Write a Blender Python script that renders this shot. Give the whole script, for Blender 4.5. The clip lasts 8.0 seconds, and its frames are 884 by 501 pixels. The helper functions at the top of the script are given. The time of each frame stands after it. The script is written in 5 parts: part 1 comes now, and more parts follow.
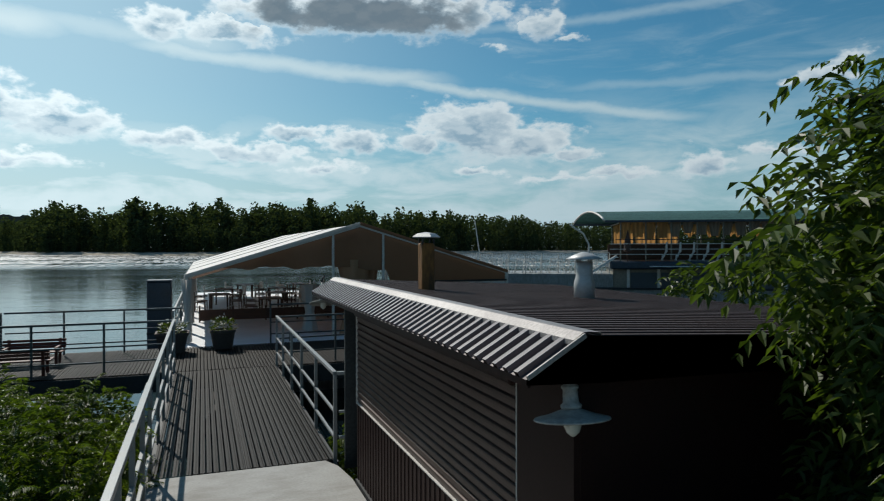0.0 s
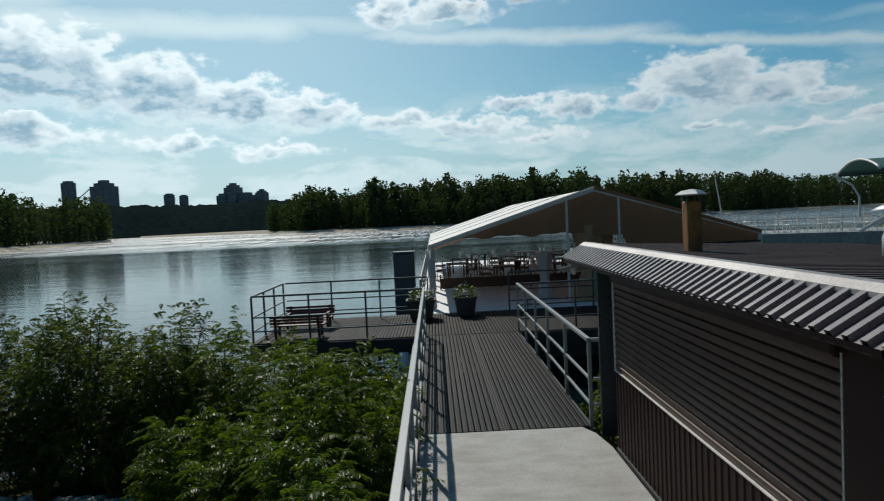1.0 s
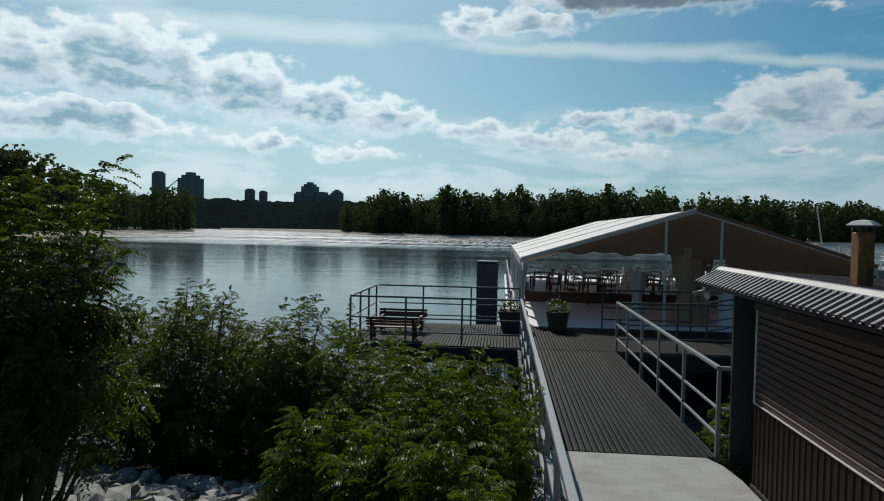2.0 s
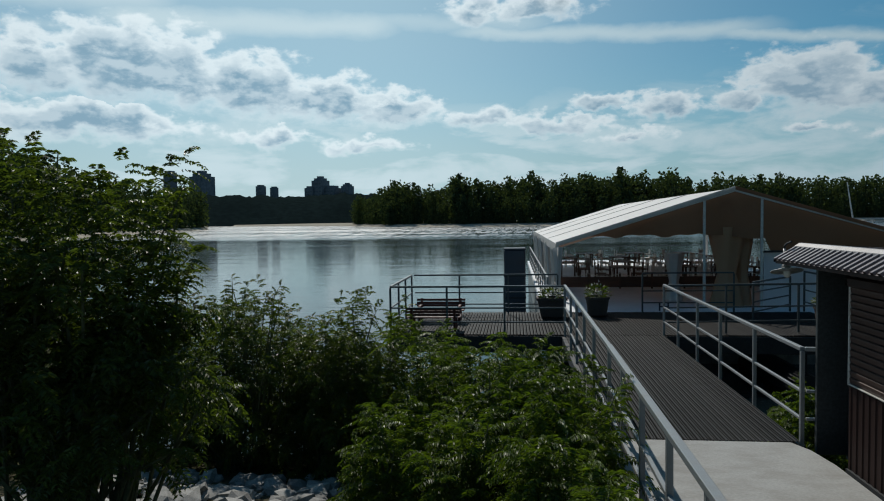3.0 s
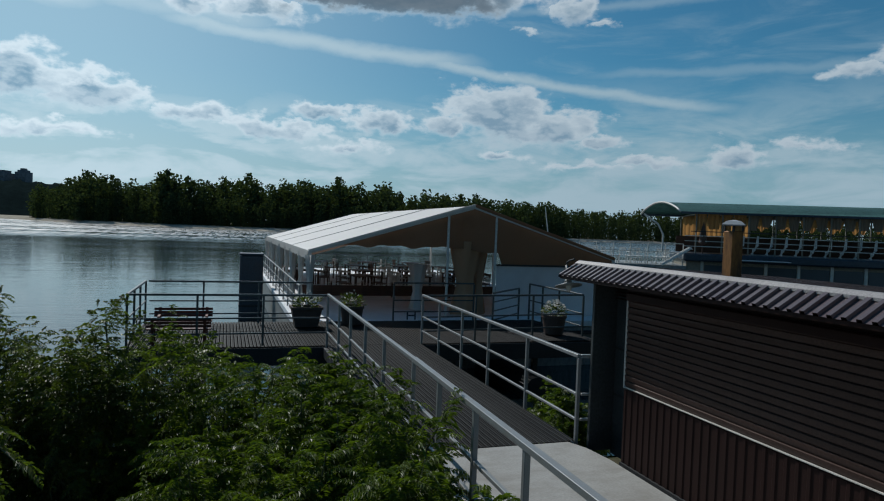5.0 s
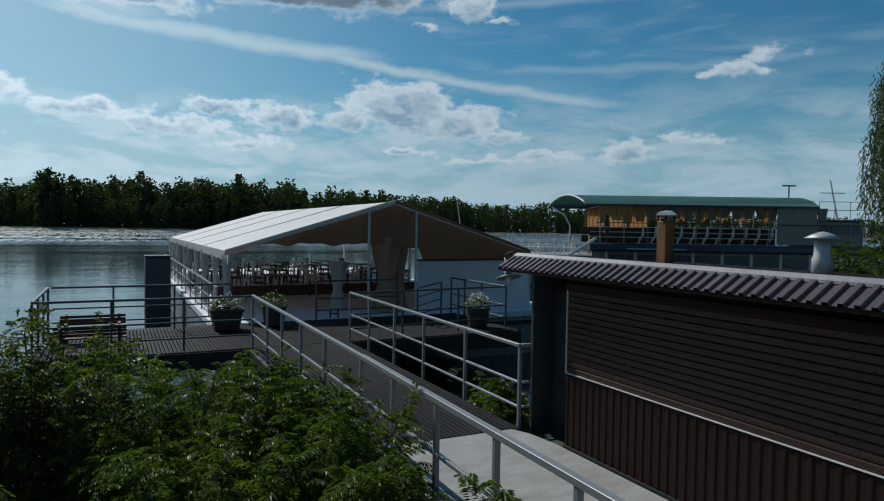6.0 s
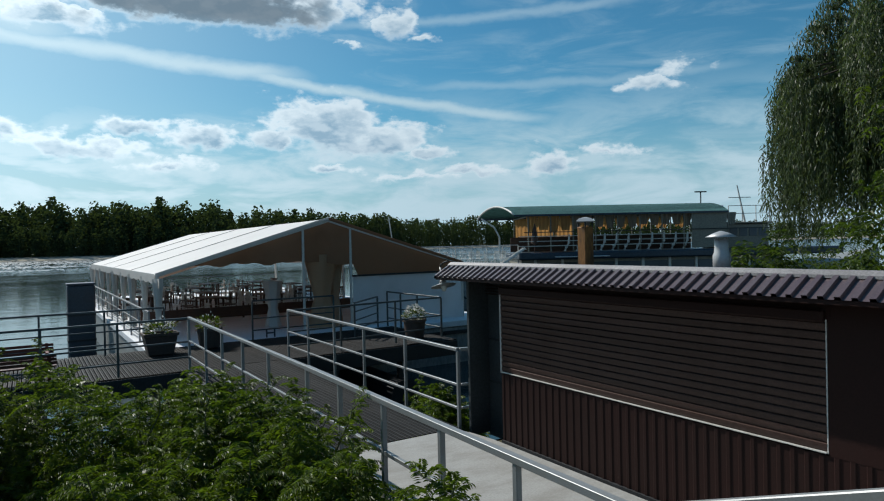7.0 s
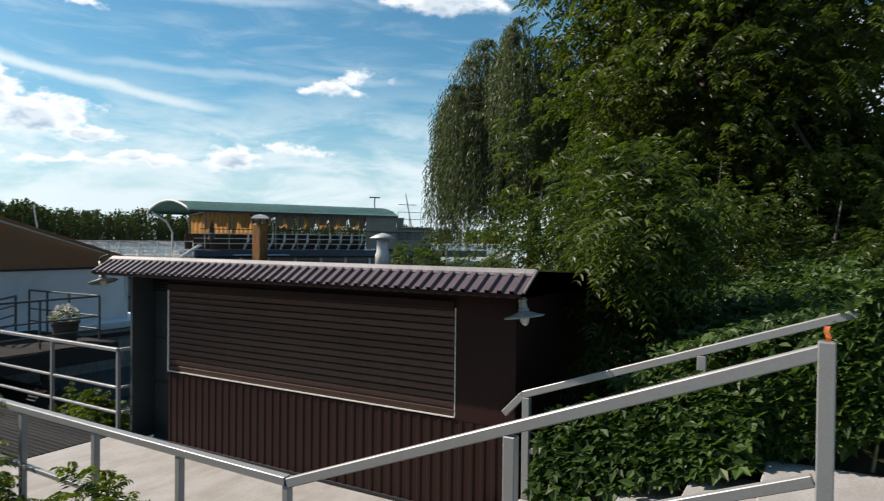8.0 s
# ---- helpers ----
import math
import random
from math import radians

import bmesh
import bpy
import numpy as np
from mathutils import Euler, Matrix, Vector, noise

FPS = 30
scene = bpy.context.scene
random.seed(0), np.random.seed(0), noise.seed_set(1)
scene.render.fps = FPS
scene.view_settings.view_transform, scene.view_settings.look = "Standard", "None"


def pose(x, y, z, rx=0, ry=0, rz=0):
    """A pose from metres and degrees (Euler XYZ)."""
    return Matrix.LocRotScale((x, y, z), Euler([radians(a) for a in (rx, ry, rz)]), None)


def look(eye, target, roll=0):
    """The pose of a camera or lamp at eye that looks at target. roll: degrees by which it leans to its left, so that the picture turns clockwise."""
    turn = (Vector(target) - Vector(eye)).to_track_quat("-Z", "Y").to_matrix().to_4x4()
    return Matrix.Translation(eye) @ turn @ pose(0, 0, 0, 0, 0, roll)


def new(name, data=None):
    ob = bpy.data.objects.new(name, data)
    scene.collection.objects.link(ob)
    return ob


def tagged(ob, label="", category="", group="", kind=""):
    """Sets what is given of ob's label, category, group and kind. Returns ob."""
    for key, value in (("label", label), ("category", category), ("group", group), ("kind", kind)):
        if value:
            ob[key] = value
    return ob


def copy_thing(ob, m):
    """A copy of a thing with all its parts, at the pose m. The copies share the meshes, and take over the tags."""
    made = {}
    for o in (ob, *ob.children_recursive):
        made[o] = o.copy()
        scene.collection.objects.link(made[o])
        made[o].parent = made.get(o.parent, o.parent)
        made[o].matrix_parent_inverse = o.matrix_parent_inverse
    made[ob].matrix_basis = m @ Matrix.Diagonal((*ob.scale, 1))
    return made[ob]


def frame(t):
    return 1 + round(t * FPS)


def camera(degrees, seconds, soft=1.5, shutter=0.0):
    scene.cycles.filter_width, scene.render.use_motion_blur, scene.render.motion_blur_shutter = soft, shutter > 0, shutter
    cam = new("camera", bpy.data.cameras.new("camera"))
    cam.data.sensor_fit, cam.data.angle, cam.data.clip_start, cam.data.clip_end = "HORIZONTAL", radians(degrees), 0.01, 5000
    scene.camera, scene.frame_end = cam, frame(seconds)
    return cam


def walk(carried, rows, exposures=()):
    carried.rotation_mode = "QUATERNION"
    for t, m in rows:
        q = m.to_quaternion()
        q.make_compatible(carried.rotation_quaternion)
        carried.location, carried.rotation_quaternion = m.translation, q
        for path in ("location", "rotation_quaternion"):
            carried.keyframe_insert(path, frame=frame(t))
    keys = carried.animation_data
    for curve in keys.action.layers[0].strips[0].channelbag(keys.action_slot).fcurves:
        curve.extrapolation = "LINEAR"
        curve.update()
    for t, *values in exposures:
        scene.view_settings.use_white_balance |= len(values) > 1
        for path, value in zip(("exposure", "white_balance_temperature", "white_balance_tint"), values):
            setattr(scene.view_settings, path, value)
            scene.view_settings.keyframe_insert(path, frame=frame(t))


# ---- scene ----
cam = camera(68.3, 8.0, soft=1.1, shutter=0.1)

PATH = [
    (0, (-1.6, -8.38, 2.72), (-0.911, -6.503, 2.712), -0.1),
    (0.5, (-1.664, -8.262, 2.69), (-1.282, -6.3, 2.607), -1.8),
    (1, (-1.895, -8.185, 2.691), (-1.873, -6.188, 2.601), -2.7),
    (1.2, (-2.03, -8.179, 2.684), (-2.134, -6.184, 2.595), -2.4),
    (2.3, (-2.902, -8.195, 2.712), (-3.084, -6.204, 2.66), 1.3),
    (2.5, (-3.04, -8.099, 2.691), (-3.27, -6.115, 2.578), -0.6),
    (3, (-3.339, -7.985, 2.665), (-3.56, -5.999, 2.574), -0.9),
    (3.5, (-3.643, -7.832, 2.677), (-3.516, -5.836, 2.65), 4.3),
    (4, (-3.946, -7.59, 2.666), (-3.68, -5.608, 2.646), 2.6),
    (4.5, (-4.263, -7.545, 2.66), (-3.687, -5.63, 2.629), 2.6),
    (4.7, (-4.306, -7.501, 2.663), (-3.702, -5.596, 2.596), 2.2),
    (5.8, (-4.741, -7.226, 2.629), (-3.961, -5.385, 2.603), 2.6),
    (6, (-4.83, -7.284, 2.643), (-3.937, -5.496, 2.577), 0.9),
    (6.5, (-4.986, -7.425, 2.643), (-3.969, -5.703, 2.599), 0.7),
    (7, (-5.113, -7.657, 2.6), (-4.037, -5.971, 2.58), -1.3),
    (7.5, (-5.112, -7.801, 2.557), (-3.703, -6.389, 2.412), 0.4),
    (8, (-5.294, -7.95, 2.57), (-3.562, -6.952, 2.543), 0.6),
]
walk(cam, [(t, look(eye, target, roll)) for t, eye, target, roll in PATH],
     [(0, -.6, 6450, 10), (1, -.65, 6450, 10), (2.5, -.81, 6400, 10), (4.5, -.93, 6100, 10), (6.0, -.86, 6000, 10), (6.5, -.54, 6200, 10), (7.0, -.4, 6200, 10), (7.5, -.05, 6800, 15), (8, .2, 7100, 20)])

# ---- light: evening sun ahead on the left, broken cloud ----
SUN_AZ, SUN_EL = -18.0, 43.0
sun_way = Vector((math.sin(radians(SUN_AZ)) * math.cos(radians(SUN_EL)),
                  math.cos(radians(SUN_AZ)) * math.cos(radians(SUN_EL)), math.sin(radians(SUN_EL))))
sun = new("sun", bpy.data.lights.new("sun", "SUN"))
sun.data.energy, sun.data.angle, sun.data.color = 6.0, radians(0.6), (1.0, 0.94, 0.84)
sun.matrix_world = look(sun_way * 100, (0, 0, 0))


class Nodes:
    """Short hand for node trees."""

    def __init__(self, tree):
        self.tree = tree
        tree.nodes.clear()

    def node(self, kind, inputs=()):
        n = self.tree.nodes.new(kind)
        for k, v in dict(inputs).items():
            self.put(n.inputs[k], v)
        return n

    def put(self, socket, v):
        if isinstance(v, bpy.types.NodeSocket):
            self.tree.links.new(v, socket)
        else:
            socket.default_value = v

    def math(self, op, a, b=0.0, c=0.0, clamp=False):
        n = self.node("ShaderNodeMath", {0: a, 1: b, 2: c})
        n.operation, n.use_clamp = op, clamp
        return n.outputs[0]

    def ramp(self, v, a, b, lo=0.0, hi=1.0, smooth=True):
        n = self.node("ShaderNodeMapRange", {"Value": v, "From Min": a, "From Max": b, "To Min": lo, "To Max": hi})
        n.interpolation_type = "SMOOTHSTEP" if smooth else "LINEAR"
        return n.outputs[0]

    def mix(self, f, a, b, blend="MIX"):
        n = self.tree.nodes.new("ShaderNodeMix")
        n.data_type, n.blend_type = "RGBA", blend
        for k, v in ((0, f), (6, a), (7, b)):
            self.put(n.inputs[k], v)
        return n.outputs[2]

    def noise(self, vec, scale, detail=4.0, rough=0.55, dist=0.0):
        n = self.node("ShaderNodeTexNoise", {"Scale": scale, "Detail": detail, "Roughness": rough, "Distortion": dist})
        if vec is not None:
            self.put(n.inputs["Vector"], vec)
        return n.outputs["Fac"]


# clouds: azimuth and elevation of the middle, half sizes (degrees), strength
CUMULUS = (
    (22.8, 9.4, 4.2, 2.9, 1.0), (27.5, 8.4, 3.6, 2.0, .9), (31.2, 7.9, 2.2, .9, .8), (18.6, 9.0, 2.4, 1.1, .75),
    (7.2, 9.3, 2.2, .9, .8), (12.3, 8.7, 3.6, 1.2, .8), (3.6, 7.7, 4.0, 1.2, .8), (9.8, 6.5, 2.4, .9, .7), (-2.6, 8.4, 2.6, 1.1, .8),
    (42.4, 6.3, 1.9, 1.5, .85), (46.9, 7.3, 2.2, .8, .7), (50.3, 12.3, 2.6, .8, .5), (52.4, 13.2, 1.8, 1.2, .42), (29.2, 18.0, 1.5, 1.8, .85), (31.4, 17.0, .9, .6, .6), (25.3, 16.6, .9, .4, .6), (60.3, 19.4, 4.2, 1.5, .9),
    (-31.0, 11.6, 5.8, 3.7, 1.15), (-37.8, 11.4, 3.4, 2.8, 1.0), (-23.0, 10.6, 5.2, 3.0, 1.1), (-16.0, 9.9, 4.2, 2.3, 1.05), (-10.2, 9.2, 3.4, 1.7, .95), (-35.0, 7.6, 7.0, 2.0, 1.0), (-21.0, 6.9, 3.6, .9, .65), (-13.0, 6.3, 4.0, .7, .6),
    (13.5, 18.9, 10.5, 2.1, 1.35), (2.0, 16.9, 3.4, 1.4, .8), (-3.6, 16.9, 2.6, 1.2, .7), (-48.0, 10.0, 8.0, 3.0, 1.0), (-62.0, 15.0, 11.0, 4.0, .9),
    (23.2, 6.4, 1.9, .6, .6), (35.0, 6.2, 3.0, .5, .55), (30.0, 5.6, 2.6, .5, .5), (75.0, 9.0, 8.0, 3.0, .9), (100.0, 12.0, 10.0, 5.0, 1.0),
)


def build_sky():
    world = bpy.data.worlds.new("sky")
    scene.world = world
    world.use_nodes = True
    n = Nodes(world.node_tree)
    sky = n.node("ShaderNodeTexSky")
    sky.sky_type, sky.sun_disc = "NISHITA", False
    sky.sun_elevation, sky.sun_rotation = radians(SUN_EL), radians(SUN_AZ)
    sky.air_density, sky.dust_density, sky.ozone_density = 1.0, 0.6, 2.5
    way = n.node("ShaderNodeTexCoord").outputs["Generated"]
    xyz = n.node("ShaderNodeSeparateXYZ", {0: way}).outputs
    az = n.math("MULTIPLY", n.math("ARCTAN2", xyz[0], xyz[1]), 180 / math.pi)
    el = n.math("MULTIPLY", n.math("ARCSINE", xyz[2]), 180 / math.pi / 1.02)

    def at(stretch_x, stretch_y, dx=0.0, dy=0.0):
        return n.node("ShaderNodeCombineXYZ", {0: n.math("MULTIPLY", n.math("ADD", az, dx), stretch_x), 1: n.math("MULTIPLY", n.math("ADD", el, dy), stretch_y)}).outputs[0]

    # warped place for ragged edges
    wx = n.math("MULTIPLY", n.math("SUBTRACT", n.noise(at(.3, .45), 1.0, 6, .6), .5), 4.4)
    wy = n.math("MULTIPLY", n.math("SUBTRACT", n.noise(at(.3, .45, 40, 9), 1.0, 6, .6), .5), 3.0)
    ax, ay = n.math("ADD", az, wx), n.math("ADD", el, wy)
    cover, height = None, None
    for cx, cy, rx, ry, k in CUMULUS:
        ex = n.math("MULTIPLY", n.math("SUBTRACT", ax, cx), .85 / rx)
        up = n.math("MULTIPLY", n.math("SUBTRACT", ay, cy), 1 / ry)
        # flat below, heaped above
        ey = n.math("MAXIMUM", up, n.math("MULTIPLY", up, -1.5))
        r = n.math("SQRT", n.math("ADD", n.math("MULTIPLY", ex, ex), n.math("MULTIPLY", ey, ey)))
        d = n.math("MULTIPLY", n.math("SUBTRACT", 1.3, r), k)
        if cover is None:
            cover, height = d, up
        else:
            nearer = n.math("GREATER_THAN", d, cover)
            height = n.math("ADD", n.math("MULTIPLY", nearer, up), n.math("MULTIPLY", n.math("SUBTRACT", 1.0, nearer), height))
            cover = n.math("MAXIMUM", cover, d)
    lumps = n.noise(at(.42, .75), 1.0, 9, .55, .1)
    lumps_sun = n.noise(at(.42, .75, -.3, .6), 1.0, 5, .5, .1)
    dens = n.math("ADD", n.math("MAXIMUM", cover, -.4), n.math("MULTIPLY", n.math("SUBTRACT", lumps, .5), 2.0))
    below = n.ramp(height, .3, -.7)
    thick = n.ramp(dens, .05, n.math("MULTIPLY_ADD", below, .6, .48))
    core = n.ramp(dens, .34, 1.0)
    edge = n.ramp(n.math("SUBTRACT", lumps, lumps_sun), -.1, .14)
    # high streaks and vapour trails
    veil = None
    for cx, cy, slope, half, k in ((7.0, 14.9, -.06, .8, .85), (28.0, 12.35, -.15, .5, .85), (44.0, 13.2, .0, .4, .35), (-22.0, 15.9, .02, 1.5, .9), (-9.0, 16.4, -.02, 1.2, .7), (-40.0, 16.6, .03, 1.6, .8), (-34.0, 14.5, .03, .9, .6), (36.0, 18.6, .04, .4, .4)):
        off = n.math("SUBTRACT", el, n.math("MULTIPLY_ADD", n.math("SUBTRACT", az, cx), slope, cy))
        off = n.math("ADD", off, n.math("MULTIPLY", n.math("SUBTRACT", n.noise(at(.25, .5), 1.0, 5, .6), .5), 1.1))
        band = n.ramp(n.math("ABSOLUTE", off), 0.0, half * 1.6, 1.0, 0.0)
        ends = n.ramp(n.math("ABSOLUTE", n.math("SUBTRACT", az, cx)), 9.0, 17.0, k, 0.0)
        b = n.math("MULTIPLY", band, ends)
        veil = b if veil is None else n.math("MAXIMUM", veil, b)
    low = n.ramp(el, 20.0, 45.0, 1.0, .25)
    wisps = n.math("MULTIPLY", n.math("MULTIPLY", n.ramp(n.noise(at(.1, .5, 13, 5), 1.0, 7, .62, .6), .42, .8), .34), low)
    soft = n.math("MULTIPLY", n.ramp(n.noise(at(.12, .42, 3, 50), 1.0, 6, .58, .4), .33, .62), n.ramp(el, 5.0, 15.0, .95, 0.0))
    haze = n.ramp(el, 13.0, 1.0, 0.0, .8)
    toward = n.math("MULTIPLY", n.ramp(n.math("ABSOLUTE", n.math("SUBTRACT", az, SUN_AZ - 4)), 5.0, 60.0, 1.0, 0.0), low)
    veil = n.math("MAXIMUM", n.math("MAXIMUM", veil, wisps), n.math("MAXIMUM", soft, n.math("MULTIPLY", toward, .48)))
    blue = n.mix(1.0, sky.outputs[0], (.45, 1.0, 1.06, 1), "MULTIPLY")
    white = n.mix(toward, (6.5, 8.5, 9.3, 1), (10.8, 13.3, 14.0, 1))
    base = n.mix(haze, blue, n.mix(toward, (4.6, 6.9, 7.8, 1), (6.6, 9.0, 9.6, 1)))
    base = n.mix(veil, base, white)
    grey = n.mix(toward, (3.7, 5.5, 6.9, 1), (4.3, 7.0, 8.9, 1))
    lit = n.mix(toward, (9.0, 10.2, 10.7, 1), (14.4, 16.2, 16.6, 1))
    shade = n.math("MULTIPLY", core, n.math("SUBTRACT", 1.0, n.math("MULTIPLY", edge, .5)))
    shade = n.math("MULTIPLY", shade, n.ramp(height, 1.3, .45, .35, 1.0))
    cloud = n.mix(shade, lit, grey)
    # the heavy cloud overhead is darker
    heavy = n.math("MULTIPLY", n.ramp(el, 16.5, 18.5), n.ramp(n.math("ABSOLUTE", n.math("SUBTRACT", az, 13.0)), 8.0, 12.5, 1.0, 0.0))
    cloud = n.mix(n.math("MULTIPLY", n.math("MULTIPLY", heavy, core), .85), cloud, (1.9, 2.4, 2.8, 1))
    out = n.mix(n.math("MULTIPLY", thick, .93), base, cloud)
    bg = n.node("ShaderNodeBackground", {"Color": out, "Strength": 0.098})
    n.node("ShaderNodeOutputWorld", {"Surface": bg.outputs[0]})


build_sky()

# ---- materials ----


def surface(name, color, rough=.6, metal=0.0, vary=.25, grain=30.0, bump=.15, stain=None, stain_scale=1.5, stain_amount=.5, stretch=(1, 1, 1), per_piece=0.0, leaf=False, ior=1.5, spec=.5):
    """A weathered opaque surface: two scales of colour change, stains and fine relief."""
    m = bpy.data.materials.new(name)
    m.use_nodes = True
    n = Nodes(m.node_tree)
    place = n.node("ShaderNodeTexCoord").outputs["Object"]
    place = n.node("ShaderNodeMapping", {"Vector": place, "Scale": stretch}).outputs[0]
    fine, wide = n.noise(place, grain, 5, .6), n.noise(place, stain_scale, 6, .62)
    c = (*color, 1)
    dark = tuple(v * (1 - vary) for v in color) + (1,)
    light = tuple(min(1, v * (1 + vary)) for v in color) + (1,)
    col = n.mix(n.ramp(fine, .3, .7), dark, light)
    col = n.mix(n.math("MULTIPLY", n.ramp(wide, .35, .75), stain_amount), col, (*(stain or tuple(v * .55 for v in color)), 1))
    if per_piece:
        r = n.node("ShaderNodeObjectInfo").outputs["Random"]
        hsv = n.node("ShaderNodeHueSaturation", {"Value": n.ramp(r, 0, 1, 1 - per_piece, 1 + per_piece, False), "Color": col})
        col = hsv.outputs[0]
    height = n.math("ADD", n.math("MULTIPLY", fine, .6), n.math("MULTIPLY", wide, .6))
    relief = n.node("ShaderNodeBump", {"Strength": bump, "Distance": .01, "Height": height}).outputs[0]
    b = n.node("ShaderNodeBsdfPrincipled", {"Base Color": col, "Metallic": metal, "Normal": relief, "IOR": ior, "Specular IOR Level": spec,
                                            "Roughness": n.math("ADD", rough - .08, n.math("MULTIPLY", wide, .16), clamp=True)})
    n.node("ShaderNodeOutputMaterial", {"Surface": b.outputs[0]})
    return m


def leafy(name, a, b, see_through=.35, rough=.45, glow=(1.5, 1.6, .6)):
    """Leaves: colour differs from leaf to leaf, light passes through."""
    m = bpy.data.materials.new(name)
    m.use_nodes = True
    n = Nodes(m.node_tree)
    r = n.node("ShaderNodeNewGeometry").outputs["Random Per Island"]
    place = n.node("ShaderNodeTexCoord").outputs["Object"]
    wide = n.ramp(n.noise(place, .9, 3), .35, .65)
    col = n.mix(n.math("ADD", n.math("MULTIPLY", r, .6), n.math("MULTIPLY", wide, .4)), (*a, 1), (*b, 1))
    p = n.node("ShaderNodeBsdfPrincipled", {"Base Color": col, "Roughness": rough, "Specular IOR Level": .35 if rough < .7 else 0.0})
    t = n.node("ShaderNodeBsdfTranslucent", {"Color": n.mix(1.0, col, (*glow, 1), "MULTIPLY")})
    s = n.node("ShaderNodeMixShader", {0: see_through, 1: p.outputs[0], 2: t.outputs[0]})
    n.node("ShaderNodeOutputMaterial", {"Surface": s.outputs[0]})
    return m


def water_material():
    m = bpy.data.materials.new("river_water")
    m.use_nodes = True
    n = Nodes(m.node_tree)
    place = n.node("ShaderNodeTexCoord").outputs["Object"]
    def waves(sx, sy, scale, detail, dist=.4):
        return n.noise(n.node("ShaderNodeMapping", {"Vector": place, "Scale": (sx, sy, 1), "Rotation": (0, 0, .15)}).outputs[0], scale, detail, .55, dist)
    out_y = n.node("ShaderNodeSeparateXYZ", {0: place}).outputs[1]
    patch = n.ramp(n.noise(n.node("ShaderNodeMapping", {"Vector": place, "Scale": (.18, 1, 1)}).outputs[0], .022, 5), .36, .6)
    # calm by the bank, wind-ruffled in midstream
    wind = n.math("MULTIPLY", n.ramp(out_y, 55.0, 150.0), patch)
    dots = n.ramp(n.noise(n.node("ShaderNodeMapping", {"Vector": place, "Scale": (1.1, .06, 1)}).outputs[0], 1.0, 3, .7), .42, .56)
    spark = n.math("MULTIPLY", n.ramp(out_y, 110.0, 240.0), n.math("MULTIPLY", dots, n.ramp(patch, 0, 1, .6, 1.0)))
    h = n.math("ADD", n.math("MULTIPLY", waves(.5, 1.4, 1.1, 5), .6), n.math("MULTIPLY", waves(.35, 1, .22, 3), 1.2))
    relief = n.node("ShaderNodeBump", {"Strength": n.ramp(wind, 0, 1, .13, .4), "Distance": .16, "Height": h}).outputs[0]
    p = n.node("ShaderNodeBsdfPrincipled", {"Base Color": (.022, .04, .045, 1), "Roughness": n.math("ADD", n.ramp(wind, 0, 1, .07, .16), n.math("MULTIPLY", spark, .38)), "IOR": n.ramp(spark, 0, 1, 1.33, 2.1), "Normal": relief})
    n.node("ShaderNodeOutputMaterial", {"Surface": p.outputs[0]})
    return m


def cloth(name, color, through_amount=.3, stain=(.35, .33, .3), amount=.25):
    m = bpy.data.materials.new(name)
    m.use_nodes = True
    n = Nodes(m.node_tree)
    place = n.node("ShaderNodeTexCoord").outputs["Object"]
    wide, fine = n.noise(place, .8, 5, .6), n.noise(place, 14.0, 4)
    col = n.mix(n.math("MULTIPLY", n.ramp(wide, .45, .8), amount), (*color, 1), (*stain, 1))
    relief = n.node("ShaderNodeBump", {"Strength": .2, "Distance": .02, "Height": n.math("ADD", wide, n.math("MULTIPLY", fine, .15))}).outputs[0]
    p = n.node("ShaderNodeBsdfPrincipled", {"Base Color": col, "Roughness": .55, "Normal": relief})
    t = n.node("ShaderNodeBsdfTranslucent", {"Color": col, "Normal": relief})
    s = n.node("ShaderNodeMixShader", {0: through_amount, 1: p.outputs[0], 2: t.outputs[0]})
    n.node("ShaderNodeOutputMaterial", {"Surface": s.outputs[0]})
    return m


def pane(name, tint=(.5, .55, .55)):
    m = bpy.data.materials.new(name)
    m.use_nodes = True
    n = Nodes(m.node_tree)
    p = n.node("ShaderNodeBsdfPrincipled", {"Base Color": (*tint, 1), "Roughness": .04, "Transmission Weight": .8, "IOR": 1.45})
    n.node("ShaderNodeOutputMaterial", {"Surface": p.outputs[0]})
    return m


